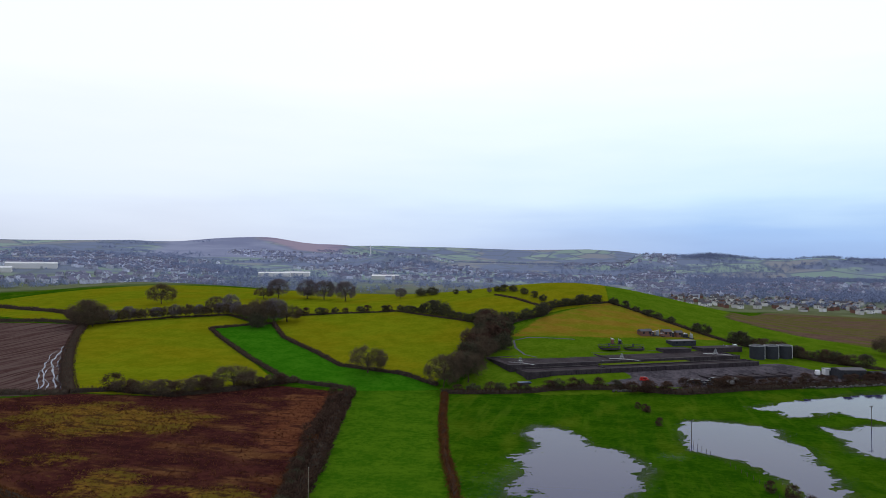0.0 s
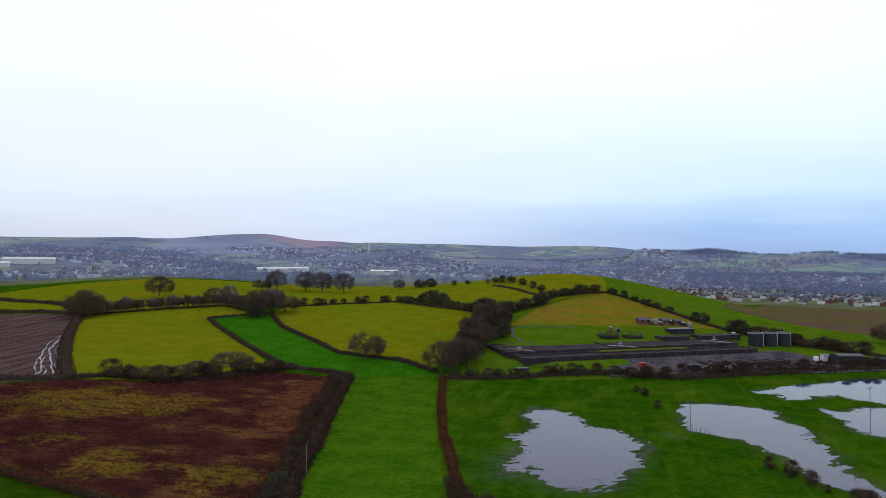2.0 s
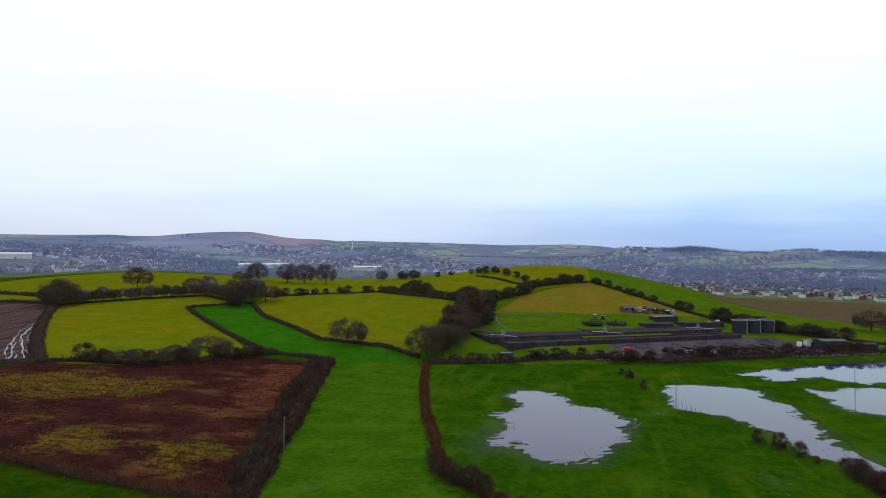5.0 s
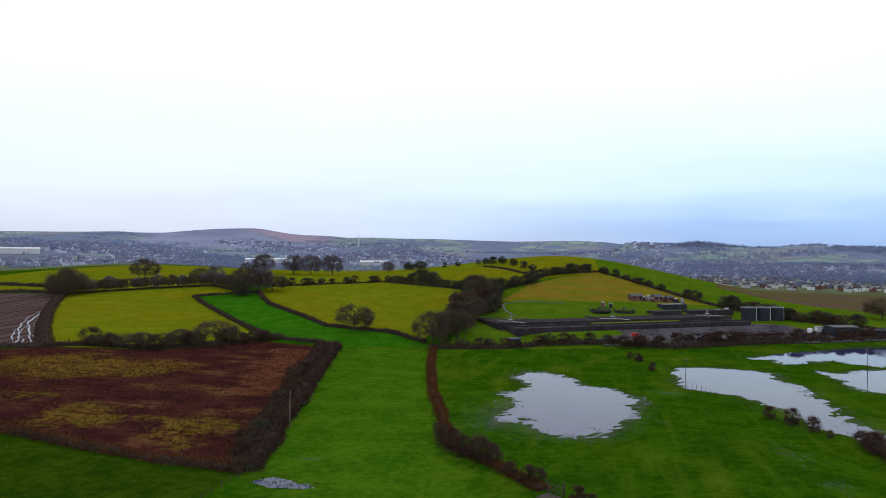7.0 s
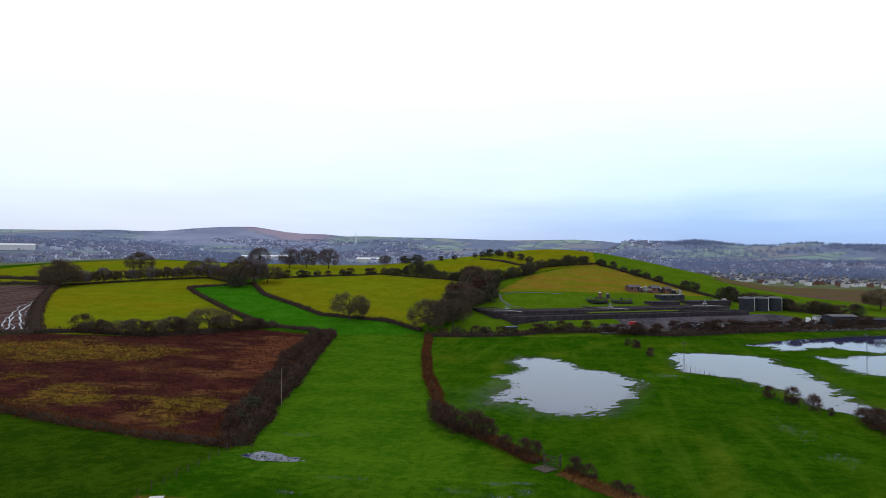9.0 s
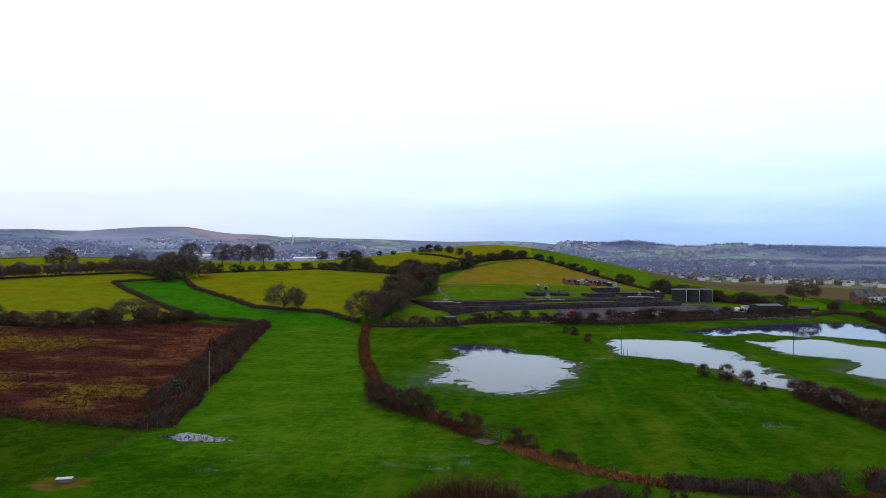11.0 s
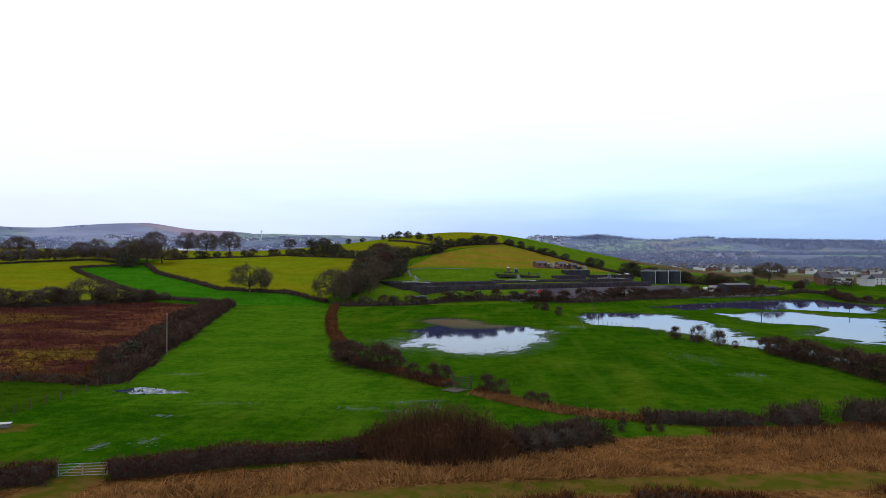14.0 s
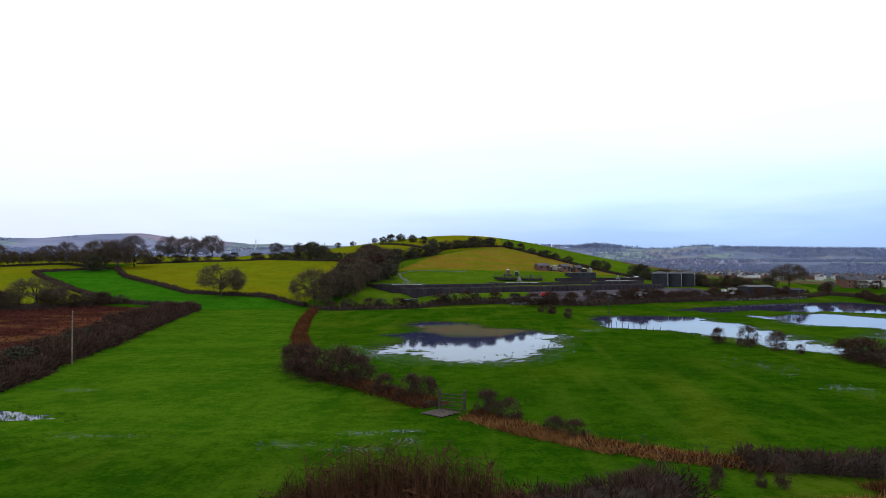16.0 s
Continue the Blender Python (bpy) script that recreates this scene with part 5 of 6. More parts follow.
def distributor(u, v, z, rz, label):
    """Travelling distributor: a raised frame on the bed with a white spray arm."""
    x, y, _ = wp(u, v)
    d = empty("distributor", pose(x, y, z, 0, 0, WORKS_RZ + rz), label, "distributor", "distributors on the beds")
    for sx in (-0.9, 0.9):
        for sy in (-0.9, 0.9):
            part("leg", bm_rod((sx, sy, 0), (sx * 0.25, sy * 0.25, 3.0), 0.09, 0.07, 6), M_STEEL, d)
    part("platform", bm_box(1.9, 1.9, 0.1, (0, 0, 1.4), 0.02), M_STEEL, d)
    part("mast", bm_rod((0, 0, 1.5), (0, 0, 3.2), 0.12, 0.08, 8), M_STEEL, d)
    arm = part("arm", bm_rod((0, 0, 0.7), (0, -8.0, 0.5), 0.10, 0.08, 8), M_WHITE, d)
    part("arm", bm_rod((0, 0, 0.7), (-2.2, 5.2, 0.6), 0.10, 0.08, 8), M_WHITE, d)
    for i in range(5):
        part("nozzle", bm_rod((0, -1.5 - 1.8 * i, 0.55), (0, -1.5 - 1.8 * i, 0.15), 0.05, 0.03, 6), M_STEEL, arm)
    part("guy", bm_rod((0, 0, 3.1), (0, -7.5, 0.65), 0.02, 0.02, 5), M_LID, d)
    return d


distributor(8.3, 18.5, 7.05, 25, "white travelling distributor arm across the filter bed")
distributor(58.5, 17, 7.1, 38, "white travelling distributor arm across the filter bed")
distributor(113, 20, 7.15, 40, "white travelling distributor arm across the filter bed")


def ring_mesh(r0, r1, z0, z1, n=40):
    vs, fs = [], []
    for i in range(n):
        c, s = math.cos(2 * math.pi * i / n), math.sin(2 * math.pi * i / n)
        vs += [(r1 * c, r1 * s, z0), (r1 * c, r1 * s, z1), (r0 * c, r0 * s, z1), (r0 * c, r0 * s, z0)]
    for i in range(n):
        a, b = 4 * i, 4 * ((i + 1) % n)
        fs += [(a + k, b + k, b + (k + 1) % 4, a + (k + 1) % 4) for k in range(4)]
    return vs, fs


def clarifier(x, y, r, h, label):
    z = ground_z(x, y)
    c = empty("clarifier", pose(x, y, z - 0.6, 0, 0, 20), label, "tank", "round settling tanks")
    solid("wall", *ring_mesh(r - 0.35, r, 0, h + 0.6), M_CONCRETE, c)
    n = 32
    solid("water_surface", [(math.cos(2 * math.pi * i / n) * (r - 0.3), math.sin(2 * math.pi * i / n) * (r - 0.3), h + 0.1) for i in range(n)], [tuple(range(n))], M_MEDIA, c, "dark settled water")
    part("bridge", bm_box(2 * r, 0.9, 0.18, (0, 0, h + 0.75), 0.03), M_CONCRETE, c)
    for s in (-1, 1):
        part("handrail", bm_rod((-r, s * 0.42, h + 1.9), (r, s * 0.42, h + 1.9), 0.04, 0.04, 6), M_LID, c)
    for i in range(14):
        a = 2 * math.pi * i / 14
        part("stanchion", bm_rod((math.cos(a) * (r - 0.1), math.sin(a) * (r - 0.1), h + 0.6), (math.cos(a) * (r - 0.1), math.sin(a) * (r - 0.1), h + 1.7), 0.05, 0.04, 6), M_LID, c)
    solid("guard_rail", *ring_mesh(r - 0.14, r - 0.06, h + 1.62, h + 1.7), M_TANK, c)
    part("turret", bm_rod((0, 0, h + 0.9), (0, 0, h + 2.4), 0.5, 0.35, 10), M_LID, c)
    return c


clarifier(14.6, 357.2, 5.6, 0.3, "round concrete settling tank with a walkway bridge")
clarifier(26.6, 363, 5.6, 0.3, "round concrete settling tank with a walkway bridge")


def block(name, x, y, rz, sx, sy, sz, wall, roof, label, category, pitch=0.0, windows=0, door=False, sink=0.5):
    """A plain building: walls, flat or gabled roof, openings on its front."""
    z = ground_z(x, y)
    b = empty(name, pose(x, y, z, 0, 0, rz), label, category)
    part("wall", bm_box(sx, sy, sz + sink, (0, 0, -sink), 0.02), wall, b)
    if pitch:
        o = 0.25
        hx, hy = sx / 2 + o, sy / 2 + o
        vs = [(-hx, -hy, sz), (hx, -hy, sz), (hx, hy, sz), (-hx, hy, sz), (-hx, 0, sz + pitch), (hx, 0, sz + pitch)]
        solid("roof", vs, [(0, 1, 5, 4), (2, 3, 4, 5), (0, 4, 3), (1, 2, 5), (0, 3, 2, 1)], roof, b)
    else:
        part("roof", bm_box(sx + 0.4, sy + 0.4, 0.25, (0, 0, sz), 0.03), roof, b)
    for i in range(windows):
        wx = -sx / 2 + sx * (i + 0.5) / windows
        w = part("window", bm_box(min(1.2, sx / windows * 0.55), 0.12, 1.0, (wx, -sy / 2 - 0.01, sz * 0.45), 0.01), M_GLASS, b)
        part("sill", bm_box(min(1.4, sx / windows * 0.65), 0.2, 0.08, (wx, -sy / 2 - 0.06, sz * 0.45 - 0.09), 0.01), M_CONCRETE, w)
    if door:
        part("door", bm_box(1.1, 0.1, 2.0, (sx * 0.32, -sy / 2 - 0.02, 0.0), 0.01), M_TANK, b)
    return b


# sludge tanks
for i, (x, y) in enumerate(((86.5, 368.8), (93.6, 372.1), (100.6, 375.4))):
    z = ground_z(x, y) - 0.3
    d = empty("digester_tank", pose(x, y, z, 0, 0, 40), "tall round dark steel tank with a grey domed lid", "tank", "sludge tanks")
    part("shell", bm_rod((0, 0, 0), (0, 0, 6.6), 3.4, 3.4, 40), M_TANK, d)
    solid("rim", *ring_mesh(3.35, 3.56, 6.35, 6.7), M_STEEL, d)
    n, m = 32, 5
    vs = [(0, 0, 7.32)]
    fs = []
    for k in range(1, m + 1):
        a = k / m
        vs += [(3.3 * a * math.cos(2 * math.pi * q / n), 3.3 * a * math.sin(2 * math.pi * q / n), 6.62 + 0.7 * (1 - a * a)) for q in range(n)]
    fs += [(0, 1 + q, 1 + (q + 1) % n) for q in range(n)]
    for k in range(m - 1):
        fs += [(1 + k * n + q, 1 + (k + 1) * n + q, 1 + (k + 1) * n + (q + 1) % n, 1 + k * n + (q + 1) % n) for q in range(n)]
    solid("lid", vs, fs, M_LID, d, "dull grey domed lid", True)
    for hz in (1.8, 3.6, 5.4):
        solid("hoop", *ring_mesh(3.38, 3.46, hz, hz + 0.15), M_TANK, d)
    part("riser_pipe", bm_rod((3.0, -2.4, 0), (3.0, -2.4, 6.5), 0.16, 0.16, 8), M_WHITE, d, "pale vertical pipe")
    part("riser_pipe", bm_rod((1.2, -3.5, 0), (1.2, -3.5, 5.8), 0.12, 0.12, 8), M_LID, d)

block("pump_house", 51.9, 381.9, 30, 14, 6, 2.0, M_TANK, M_SLATE, "dark low pump house on the works terrace", "building", 0, 3, True)
block("settling_block", 69.3, 378.6, 30, 24, 9, 1.6, M_CONCRETE, M_MEDIA, "dark rectangular concrete settling block", "building", 0, 0)
block("settling_block", 46.5, 365, 30, 16, 7, 1.3, M_CONCRETE, M_MEDIA, "dark rectangular concrete settling block", "building", 0, 0)
block("screen_house", 34, 390.8, 30, 7, 4, 2.2, M_BRICK, M_SLATE, "small brick screen house at the foot of the mound", "building", 1.2, 2, True)
block("control_building", 45.6, 396.6, 30, 5, 4, 2.3, M_BRICK, M_SLATE, "small brick building with slate roof by the mound", "building", 1.3, 2, True)
block("control_building", 52.3, 399.3, 30, 4, 3, 2.2, M_BRICK, M_SLATE, "small brick building with slate roof by the mound", "building", 1.1, 1, True)
block("workshop", 117.4, 335.7, 12, 11, 8, 3.8, M_TANK, M_SLATE, "dark workshop shed with a slate-grey metal roof", "building", 0.7, 3, True)
block("workshop", 131.2, 337.2, 10, 10, 6, 2.6, M_MEDIA, M_TANK, "low dark shed with a pale grey metal roof", "building", 0.6, 2)
block("kiosk", 109.9, 340.2, 20, 3, 2.5, 2.6, M_WHITE, M_STEEL, "small white control kiosk in the works yard", "kiosk", 0, 0, True)
block("hut", 63.9, 302.1, 30, 3.4, 2.6, 2.5, M_WHITE, M_STEEL, "small white site cabin beside the hedge", "hut", 0, 1, True)
block("hut", 60.6, 300.7, 30, 1.2, 1.2, 2.3, M_WHITE, M_STEEL, "narrow bright white kiosk beside the hedge", "hut", 0, 0)
cover = empty("chamber", pose(*wp(0.5, -2.5, ground_z(*wp(0.5, -2.5)[:2])), 0, 0, 30), "blue covered concrete chamber on the grass", "chamber")
part("base", bm_box(5.0, 2.4, 1.0, (0, 0, -0.4), 0.03), M_CONCRETE, cover)
part("cover", bm_box(5.2, 2.6, 0.25, (0, 0, 0.6), 0.04), M_BLUE, cover)
part("hatch", bm_box(1.0, 1.0, 0.12, (1.2, 0, 0.85), 0.02), M_STEEL, cover)
# small process plant at the foot of the mound: round vessels with pipes and railed plinths
for i, (x, y, rr, hh) in enumerate(((37.9, 392.2, 1.3, 2.2), (40.8, 393.6, 1.0, 2.8), (43.2, 394, 1.2, 1.8), (48.9, 397.4, 1.0, 2.4), (56.2, 400.1, 1.4, 2.0), (59.1, 398.8, 0.9, 2.6), (16.3, 363.6, 0.9, 2.6), (20.2, 365.6, 0.8, 2.0), (74.9, 383.6, 1.4, 1.8), (79.6, 386.5, 1.1, 2.4))):
    v = empty("process_vessel", pose(x, y, ground_z(x, y) - 0.2, 0, 0, 30 + 17 * i), "small round process vessel with a pipe on a plinth", "vessel", "process vessels of the works")
    part("plinth", bm_box(rr * 2.6, rr * 2.6, 0.6, (0, 0, -0.2), 0.04), M_CONCRETE, v)
    part("shell", bm_rod((0, 0, 0.4), (0, 0, hh), rr, rr * 0.96, 18), (M_TANK, M_STEEL, M_BRICK, M_TANK)[i % 4], v)
    part("lid", bm_rod((0, 0, hh), (0, 0, hh + 0.3), rr * 1.02, rr * 0.4, 18), M_STEEL if i % 3 else M_WHITE, v)
    part("pipe", bm_rod((rr * 1.15, 0, 0), (rr * 1.15, 0, hh + 0.9), 0.1, 0.1, 8), M_STEEL, v)
    part("handrail", bm_rod((-rr * 1.25, -rr * 1.25, 1.5), (rr * 1.25, -rr * 1.25, 1.5), 0.04, 0.04, 6), M_STEEL, v)
# lamp and sampling posts along the front bed
for u in (37,):
    x, y, _ = wp(u, -1.2)
    lp = empty("lamp_post", pose(x, y, ground_z(x, y), 0, 0, 30), "slender pale steel lamp post beside the beds", "lamp post", "works lamp posts")
    part("pole", bm_rod((0, 0, -0.3), (0, 0, 5.5), 0.08, 0.05, 8), M_LID, lp)
    part("arm", bm_rod((0, 0, 5.4), (0, -0.8, 5.6), 0.04, 0.04, 6), M_STEEL, lp)
    part("lamp_head", bm_box(0.3, 0.6, 0.14, (0, -0.95, 5.55), 0.03), M_STEEL, lp)
# drying beds: low walled bays in the lower yard
for i in range(6):
    u = 84 + i * 7.2
    x, y, _ = wp(u, -11)
    b = empty("drying_bed", pose(x, y, ground_z(x, y), 0, 0, WORKS_RZ), "low walled concrete bay of dark sludge", "drying bed", "drying beds of the yard")
    part("fill", bm_box(6.2, 11, 0.5, (0, 0, -0.1)), M_MEDIA, b)
    for s in (-1, 1):
        part("wall", bm_box(0.35, 12, 1.0, (s * 3.3, 0, -0.2), 0.03), M_CONCRETE, b)
        part("wall", bm_box(6.2, 0.35, 1.0, (0, s * 5.8, -0.2), 0.03), M_CONCRETE, b)


def vehicle(x, y, rz, mat, van, label, name, size=1.0):
    """A car or van: body, cabin, windows, wheels with rims, lamps."""
    v = empty(name, pose(x, y, ground_z(x, y) + 0.12, 0, 0, rz) @ Matrix.Scale(size, 4), label, "van" if van else "car", "vehicles parked at the works")
    L, W = (4.9, 1.95) if van else (4.2, 1.75)
    part("body", bm_box(L, W, 0.75, (0, 0, 0.3), 0.12), mat, v)
    bm = bm_box(L * (0.80 if van else 0.58), W * 0.94, 1.15 if van else 0.62, (-L * 0.06, 0, 1.0), 0.14)
    for q in bm.verts:
        if q.co.z > 1.3:
            q.co.x *= 0.88
    part("cabin", bm, mat, v)
    part("windscreen", bm_box(0.06, W * 0.76, 0.45, (L * (0.335 if van else 0.24), 0, 1.12), 0.02), M_GLASS, v)
    for s in (-1, 1):
        part("side_window", bm_box(L * 0.34, 0.04, 0.36, (0.1, s * W * 0.475, 1.14), 0.01), M_GLASS, v)
        part("headlight", bm_box(0.08, 0.3, 0.16, (L / 2 - 0.02, s * W * 0.34, 0.72), 0.02), M_STEEL, v)
        for fx in (-0.31, 0.31):
            w = part("wheel", bm_rod((L * fx, s * W * 0.40, 0.2), (L * fx, s * W * 0.51, 0.2), 0.33, 0.33, 16), M_RUBBER, v)
            part("rim", bm_rod((L * fx, s * W * 0.505, 0.2), (L * fx, s * W * 0.52, 0.2), 0.2, 0.2, 12), M_STEEL, w)
    return v


vehicle(27.9, 293.1, 10, M_RED, True, "small bright red van parked below the filter beds", "van", 0.75)
for x, y, a in ((46.9, 297, 30), (49.7, 298.6, 32), (53.1, 296.8, 210), (56.2, 305, 120)):
    vehicle(x, y, a, M_DARKPAINT, False, "dark parked car in the works yard", "car")
vehicle(105.3, 337.2, 80, M_WHITE, True, "white van parked in the works yard", "van")
# service road round the beds
road_pts = sample_path([(-18.7, 323.4), (-25, 327.9), (-30.6, 339), (-33.4, 353.3), (-26.6, 360.6), (-2.6, 363.6)], 3.0)
rv, rf = [], []
dr = np.gradient(road_pts, axis=0)
dr /= np.linalg.norm(dr, axis=1, keepdims=True)
for (x, y), (dx, dy) in zip(road_pts, dr):
    for s in (-0.5, 0.0, 0.5):
        xx, yy = x - dy * s, y + dx * s
        rv.append((xx, yy, ground_z(xx, yy) + 0.12))
for i in range(len(road_pts) - 1):
    rf += [(3 * i, 3 * i + 1, 3 * i + 4, 3 * i + 3), (3 * i + 1, 3 * i + 2, 3 * i + 5, 3 * i + 4)]
tagged(solid("service_road", rv, rf, M_ASPHALT), "narrow grey service road curving round the beds", "road", kind="structure")


# ---------------------------------------------------------------- the town and the far country
def house_proto(seed, wall, floors, L, W):
    h = 2.7 * floors + 0.3
    hs = empty("house", Matrix(), "terraced house with pale walls and grey slate roof", "house", "houses of the town")
    if wall is M_BRICK:
        hs["label"] = "brick house with a dark slate roof and chimney"
    part("wall", bm_box(L, W, h + 1.0, (0, 0, -1.0)), wall, hs)
    hx, hy, p = L / 2 + 0.3, W / 2 + 0.35, W * 0.42
    rf = solid("roof", [(-hx, -hy, h - 0.1), (hx, -hy, h - 0.1), (hx, hy, h - 0.1), (-hx, hy, h - 0.1), (-hx, 0, h + p), (hx, 0, h + p)],
               [(0, 1, 5, 4), (2, 3, 4, 5), (0, 4, 3), (1, 2, 5), (0, 3, 2, 1)], M_SLATE, hs)
    part("chimney", bm_box(0.9, 0.7, 1.7, (L * 0.38, 0, h + p - 0.6)), M_BRICK, rf)
    for f in range(floors):
        for i in range(3 if L > 9 else 2):
            n = 3 if L > 9 else 2
            x = -L / 2 + L * (i + 0.5) / n
            if f == 0 and i == 1:
                part("door", bm_box(1.0, 0.1, 2.0, (x, -W / 2 - 0.02, 0.0)), M_TANK, hs)
            else:
                part("window", bm_box(1.25, 0.1, 1.25, (x, -W / 2 - 0.02, 0.9 + 2.7 * f)), M_GLASS, hs)
    return hs


def bearing(az, r):
    return r * math.sin(radians(az)), r * math.cos(radians(az))


H_PROTO = [house_proto(1, M_RENDER, 2, 8.5, 7.0), house_proto(2, M_RENDER, 2, 12.0, 7.5), house_proto(3, M_BRICK, 2, 9.0, 7.0), house_proto(4, M_RENDER, 1, 11.0, 8.0), house_proto(5, M_WHITE, 2, 9.0, 7.0)]
hr = np.random.default_rng(77)
spots = []
for _ in range(20000):
    if len(spots) >= 170:
        break
    az, rr = hr.uniform(6.0, 30.0), hr.uniform(840, 1030)
    if az > 19 and rr > 940:
        continue
    x, y = bearing(az, rr)
    if all((x - a) ** 2 + (y - b) ** 2 > 13 ** 2 for a, b, _ in spots):
        spots.append((x, y, hr.choice([8, 20, 98, 110]) + hr.normal() * 6))
spots += [(183, 392.4, 15), (190.9, 397.6, 18), (200, 404.4, 15), (205.6, 393.6, 100), (215.4, 415.6, 12), (224.8, 419.1, 12), (194.6, 420.6, 20), (210.4, 439.6, 15), (232, 446.8, 100), (220.2, 461.6, 10), (247.2, 435.7, 15), (256.2, 463, 10)]
for i, (x, y, a) in enumerate(spots):
    m = pose(x, y, ground_z(x, y), 0, 0, a) @ Matrix.Scale(0.66, 4)
    p = H_PROTO[(0, 2, 1, 0, 3, 2, 4)[int(hr.integers(0, 7))]] if i >= 5 else H_PROTO[i]
    if i < 5:
        p.matrix_world = m
    else:
        copy_thing_scaled(p, m)

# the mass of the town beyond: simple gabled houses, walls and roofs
# wall and roof tones carry a painted blue haze
M_TOWN_WALL = island_material("hazed_town_walls", (0.08, 0.075, 0.11), (0.80, 0.84, 1.0), 0.8)
M_TOWN_ROOF = island_material("hazed_town_roofs", (0.11, 0.115, 0.175), (0.23, 0.23, 0.31), 0.7)
wv, wf, ov, of = [], [], [], []
for k in range(3600):
    if k < 3000:
        az = hr.uniform(-48, 6)
        rr = (950 if az < -30 else 1250) + 1500 * hr.random() ** 1.1
    else:
        az, rr = hr.uniform(3, 27), hr.uniform(1000, 1750)
    x, y = bearing(az, rr)
    dens = wobble(np.array(x), np.array(y), 95.0)
    if dens < -0.05 + 0.25 * (rr > 2200):
        continue
    z = ground_z(x, y)
    L, W, h = hr.uniform(7, 13), hr.uniform(6, 8), hr.uniform(4.0, 6.0)
    a = hr.choice([0.2, 0.25, 1.8, 1.75]) + hr.normal() * 0.1
    ca, sa = math.cos(a), math.sin(a)

    def tr(px, py, pz):
        return (x + px * ca - py * sa, y + px * sa + py * ca, z + pz)
    hx, hy, p = L / 2, W / 2, W * 0.4
    b = len(wv)
    wv += [tr(sx * hx, sy * hy, zz) for zz in (-1.5, h) for sx, sy in ((-1, -1), (1, -1), (1, 1), (-1, 1))] + [tr(-hx, 0, h + p * 0.95), tr(hx, 0, h + p * 0.95)]
    wf += [(b, b + 1, b + 5, b + 4), (b + 1, b + 2, b + 6, b + 5), (b + 2, b + 3, b + 7, b + 6), (b + 3, b, b + 4, b + 7), (b + 4, b + 7, b + 8), (b + 5, b + 9, b + 6)]
    b = len(ov)
    ov += [tr(-hx - 0.3, -hy - 0.3, h - 0.15), tr(hx + 0.3, -hy - 0.3, h - 0.15), tr(hx + 0.3, hy + 0.3, h - 0.15), tr(-hx - 0.3, hy + 0.3, h - 0.15), tr(-hx - 0.3, 0, h + p), tr(hx + 0.3, 0, h + p)]
    of += [(b, b + 1, b + 5, b + 4), (b + 2, b + 3, b + 4, b + 5)]
town = tagged(new("distant_town"), "crowded pale houses with slate roofs across the valley", "town", kind="stuff")
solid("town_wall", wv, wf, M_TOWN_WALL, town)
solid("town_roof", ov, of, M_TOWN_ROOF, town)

# works sheds with white roofs beyond the hill
for az, rr, L, W, h, rz in ((-43.4, 1250, 70, 26, 8, 40), (-46.2, 1180, 66, 28, 7, 40), (-26.2, 1300, 56, 24, 7, 20), (-24.4, 1340, 46, 22, 7, 20), (-17.2, 1280, 50, 20, 7, 15)):
    x, y = bearing(az, rr)
    s = empty("warehouse", pose(x, y, ground_z(x, y) - 0.5, 0, 0, rz), "long industrial shed with a bright white metal roof", "warehouse", "sheds of the town")
    part("wall", bm_box(L, W, h, (0, 0, 0)), M_RENDER, s)
    solid("roof", [(-L / 2 - 0.5, -W / 2 - 0.5, h), (L / 2 + 0.5, -W / 2 - 0.5, h), (L / 2 + 0.5, W / 2 + 0.5, h), (-L / 2 - 0.5, W / 2 + 0.5, h), (-L / 2 - 0.5, 0, h + 2.5), (L / 2 + 0.5, 0, h + 2.5)],
          [(0, 1, 5, 4), (2, 3, 4, 5), (0, 4, 3), (1, 2, 5)], M_WHITE, s)
    part("door", bm_box(3.2, 0.15, 3.4, (L * 0.2, -W / 2 - 0.05, 0)), M_STEEL, s)

# wind turbine on the far slope
tx, ty = bearing(-18.65, 2500)
turb = empty("wind_turbine", pose(tx, ty, ground_z(tx, ty) - 1, 0, 0, 20), "tall white wind turbine on the distant hillside", "wind turbine")
part("tower", bm_rod((0, 0, 0), (0, 0, 36), 2.2, 1.5, 16), M_WHITE, turb)
part("nacelle", bm_box(2.2, 5.5, 2.3, (0, 0.5, 35.6), 0.3), M_WHITE, turb)
part("hub", bm_rod((0, -2.2, 36.7), (0, -3.6, 36.7), 1.0, 0.5, 12), M_WHITE, turb)
for a in (100, 220, 340):
    c, s = math.cos(radians(a)), math.sin(radians(a))
    part("blade", bm_rod((c * 0.8, -3.0, 36.7 + s * 0.8), (c * 12, -3.2, 36.7 + s * 12), 0.45, 0.12, 8), M_WHITE, turb)

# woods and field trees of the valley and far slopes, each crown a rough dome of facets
# crown tones lightened and blued: the haze is in the colour
M_WOOD = island_material("hazed_bare_woods", (0.180, 0.215, 0.335), (0.280, 0.320, 0.450))
wr = np.random.default_rng(99)

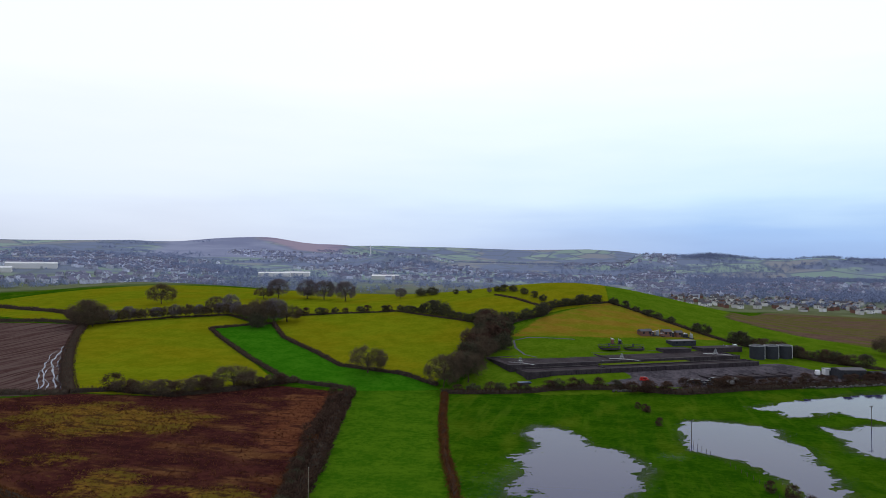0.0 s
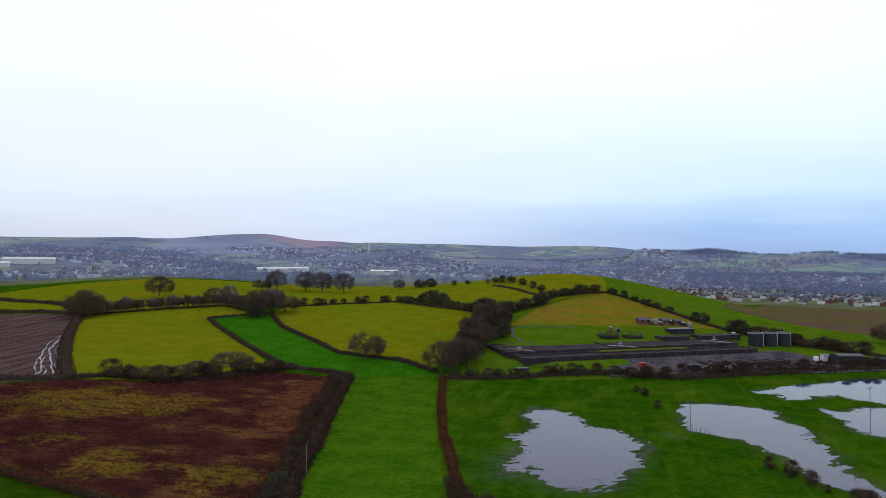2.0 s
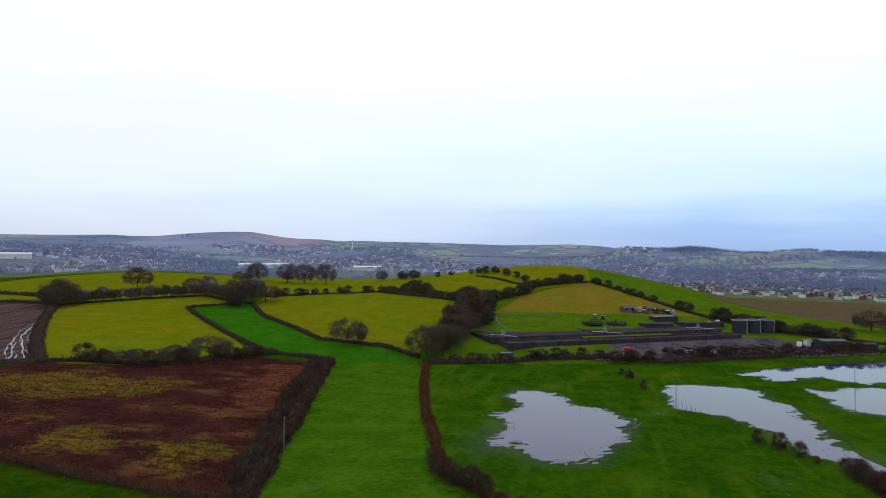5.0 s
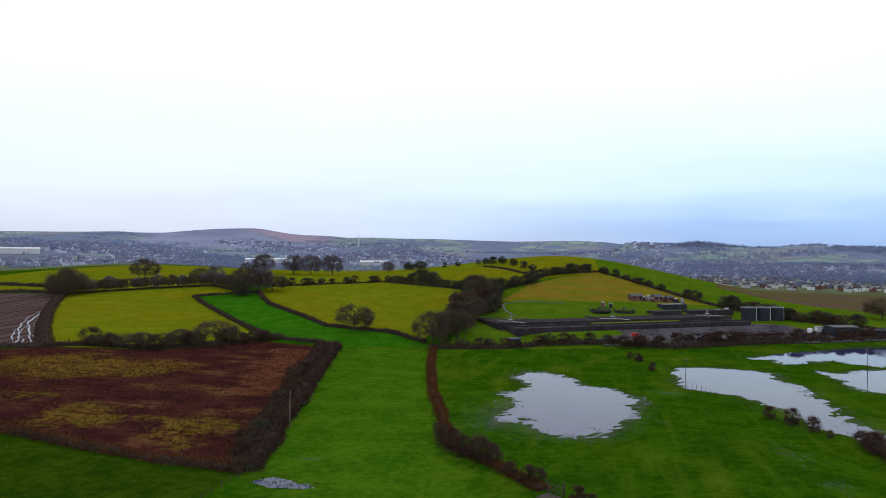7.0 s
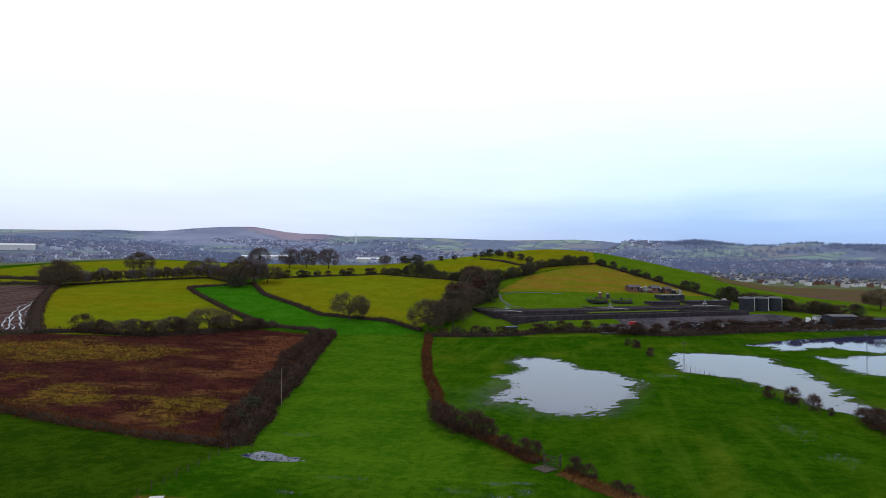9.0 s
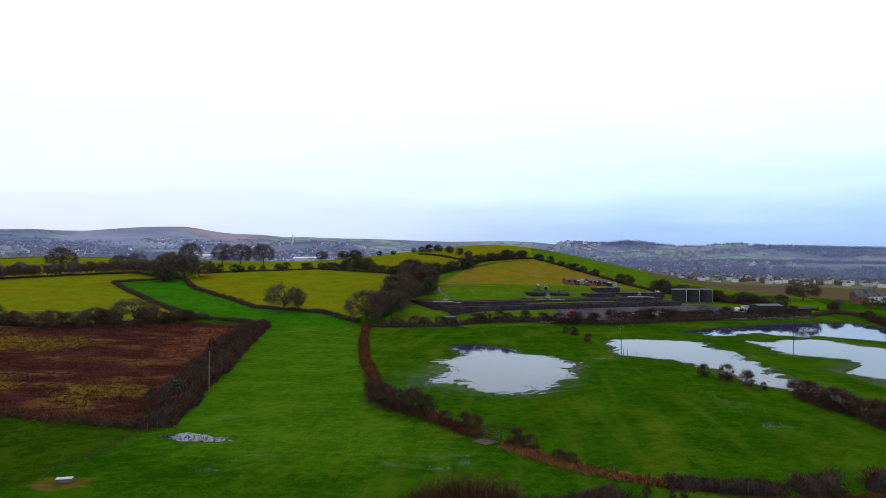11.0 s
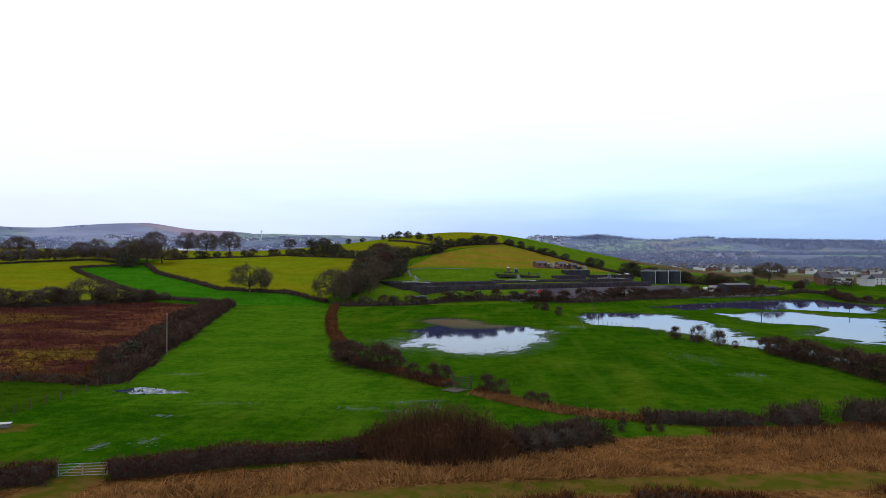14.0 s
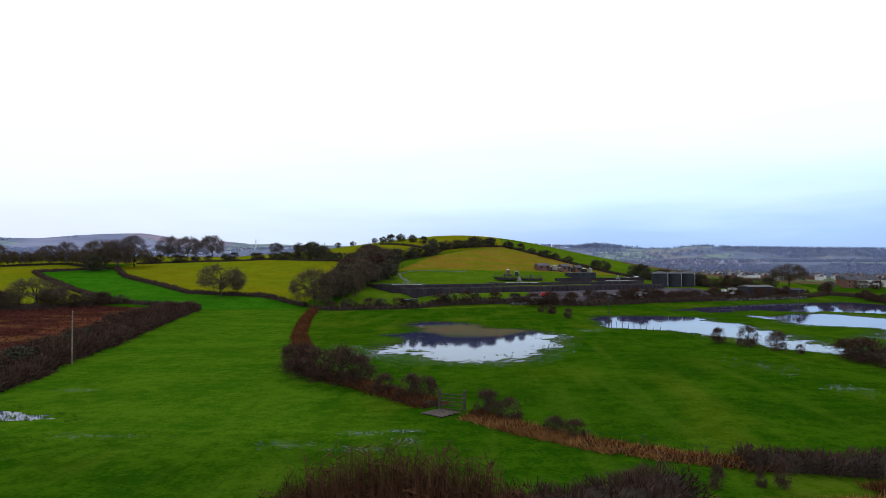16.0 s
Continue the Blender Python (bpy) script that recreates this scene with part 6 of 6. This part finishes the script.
def wood(name, count, pick, label, h0=5.0, h1=11.0):
    """Many leafless crowns, each a loose dome of short twigs."""
    P = []
    for _ in range(count * 14):
        if len(P) >= count:
            break
        got = pick(wr)
        if got is not None:
            P.append(got)
    P = np.array(P, float)
    z = land(P[:, 0], P[:, 1])
    per = 28
    n = len(P)
    h = np.repeat(wr.uniform(h0, h1, n), per)
    w = h * np.repeat(wr.uniform(0.40, 0.62, n), per)
    d = rand_dirs(wr, n * per)
    d[:, 2] = np.abs(d[:, 2])
    q = wr.uniform(0.35, 1.0, n * per)
    base = np.stack([np.repeat(P[:, 0], per) + d[:, 0] * w * q, np.repeat(P[:, 1], per) + d[:, 1] * w * q, np.repeat(z, per) + h * (0.12 + 0.8 * d[:, 2] * q)], 1)
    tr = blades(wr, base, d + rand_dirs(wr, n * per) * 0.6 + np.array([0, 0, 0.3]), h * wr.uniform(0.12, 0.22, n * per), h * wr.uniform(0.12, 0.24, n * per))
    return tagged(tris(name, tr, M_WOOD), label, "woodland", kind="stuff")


def pick_town(r):
    az = r.uniform(-49, 33)
    rr = 1000 + 600 * r.random() if az > 6 else 860 + 1750 * r.random()
    x, y = bearing(az, rr)
    return (x, y) if wobble(np.array(x), np.array(y), 70.0) + r.normal() * 0.25 < -0.05 else None


def pick_far(r):
    az, rr = r.uniform(-51, 35), 1300 + 1800 * r.random()
    x, y = bearing(az, rr)
    return (x, y) if wobble(np.array(x), np.array(y), 150.0) + 0.5 * wobble(np.array(x), np.array(y), 43.0) > 0.45 else None


def pick_right(r):
    az, rr = r.uniform(7, 33), r.uniform(900, 2350)
    x, y = bearing(az, rr)
    return (x, y) if wobble(np.array(x), np.array(y), 120.0) + 0.5 * wobble(np.array(x), np.array(y), 37.0) > 0.22 else None


def pick_knoll(r):
    return 336 + r.normal() * 55, 2224 + r.normal() * 45


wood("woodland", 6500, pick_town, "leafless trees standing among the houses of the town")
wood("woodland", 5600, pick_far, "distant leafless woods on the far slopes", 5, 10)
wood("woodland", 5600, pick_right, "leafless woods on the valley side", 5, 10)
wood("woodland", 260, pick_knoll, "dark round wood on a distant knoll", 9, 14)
tree_row(["oak", "thorn", "ash"], [(140.8, 350.1), (160.4, 362.5), (183, 373.6), (213.3, 380.2), (254, 383.1)], 15.0, 3.0, 5.0, 3.0, (1.0, 1.3))
tree("oak", 157, 398, 11.0, 1.1)
tree_row(["thorn"], [(157.2, 332.2), (147.8, 289.8), (166.6, 266.2), (185.7, 242.8)], 4.0, 2.0, 3.2, 0.8, (1.2, 1.6))

# rain water lying in the wheelings of the ploughed field: two bundles of runnels that widen downhill
RUNNELS = [[(-250.7, 298.2), (-238.8, 277.7), (-222.1, 255.4), (-203.8, 233.7), (-190.3, 220.6), (-178, 209.1)],
           [(-250.4, 294.5), (-236.8, 272), (-223.4, 251.5), (-208, 231.9), (-195.6, 219.2), (-184.1, 206)]]
for k, line in enumerate(RUNNELS):
    for q in range(3):
        pts = sample_path(line, 1.1)
        vs = []
        for i, (x, y) in enumerate(pts):
            tt = i / (len(pts) - 1)
            x = x - 1.6 + 1.5 * q + 0.8 * math.sin(tt * (11 + 3 * q) + k * 2 + q * 1.7) + 0.4 * math.sin(tt * 37 + q)
            w = (0.10 + 0.26 * tt) * (0.25 + abs(math.sin(tt * 13 + q * 2.1 + k)) ** 0.8) * (0.7 + 0.3 * math.sin(tt * 71 + q))
            z = max(ground_z(x - w, y), ground_z(x + w, y)) + 0.16
            vs += [(x - w, y - w * 0.4, z), (x + w, y + w * 0.4, z)]
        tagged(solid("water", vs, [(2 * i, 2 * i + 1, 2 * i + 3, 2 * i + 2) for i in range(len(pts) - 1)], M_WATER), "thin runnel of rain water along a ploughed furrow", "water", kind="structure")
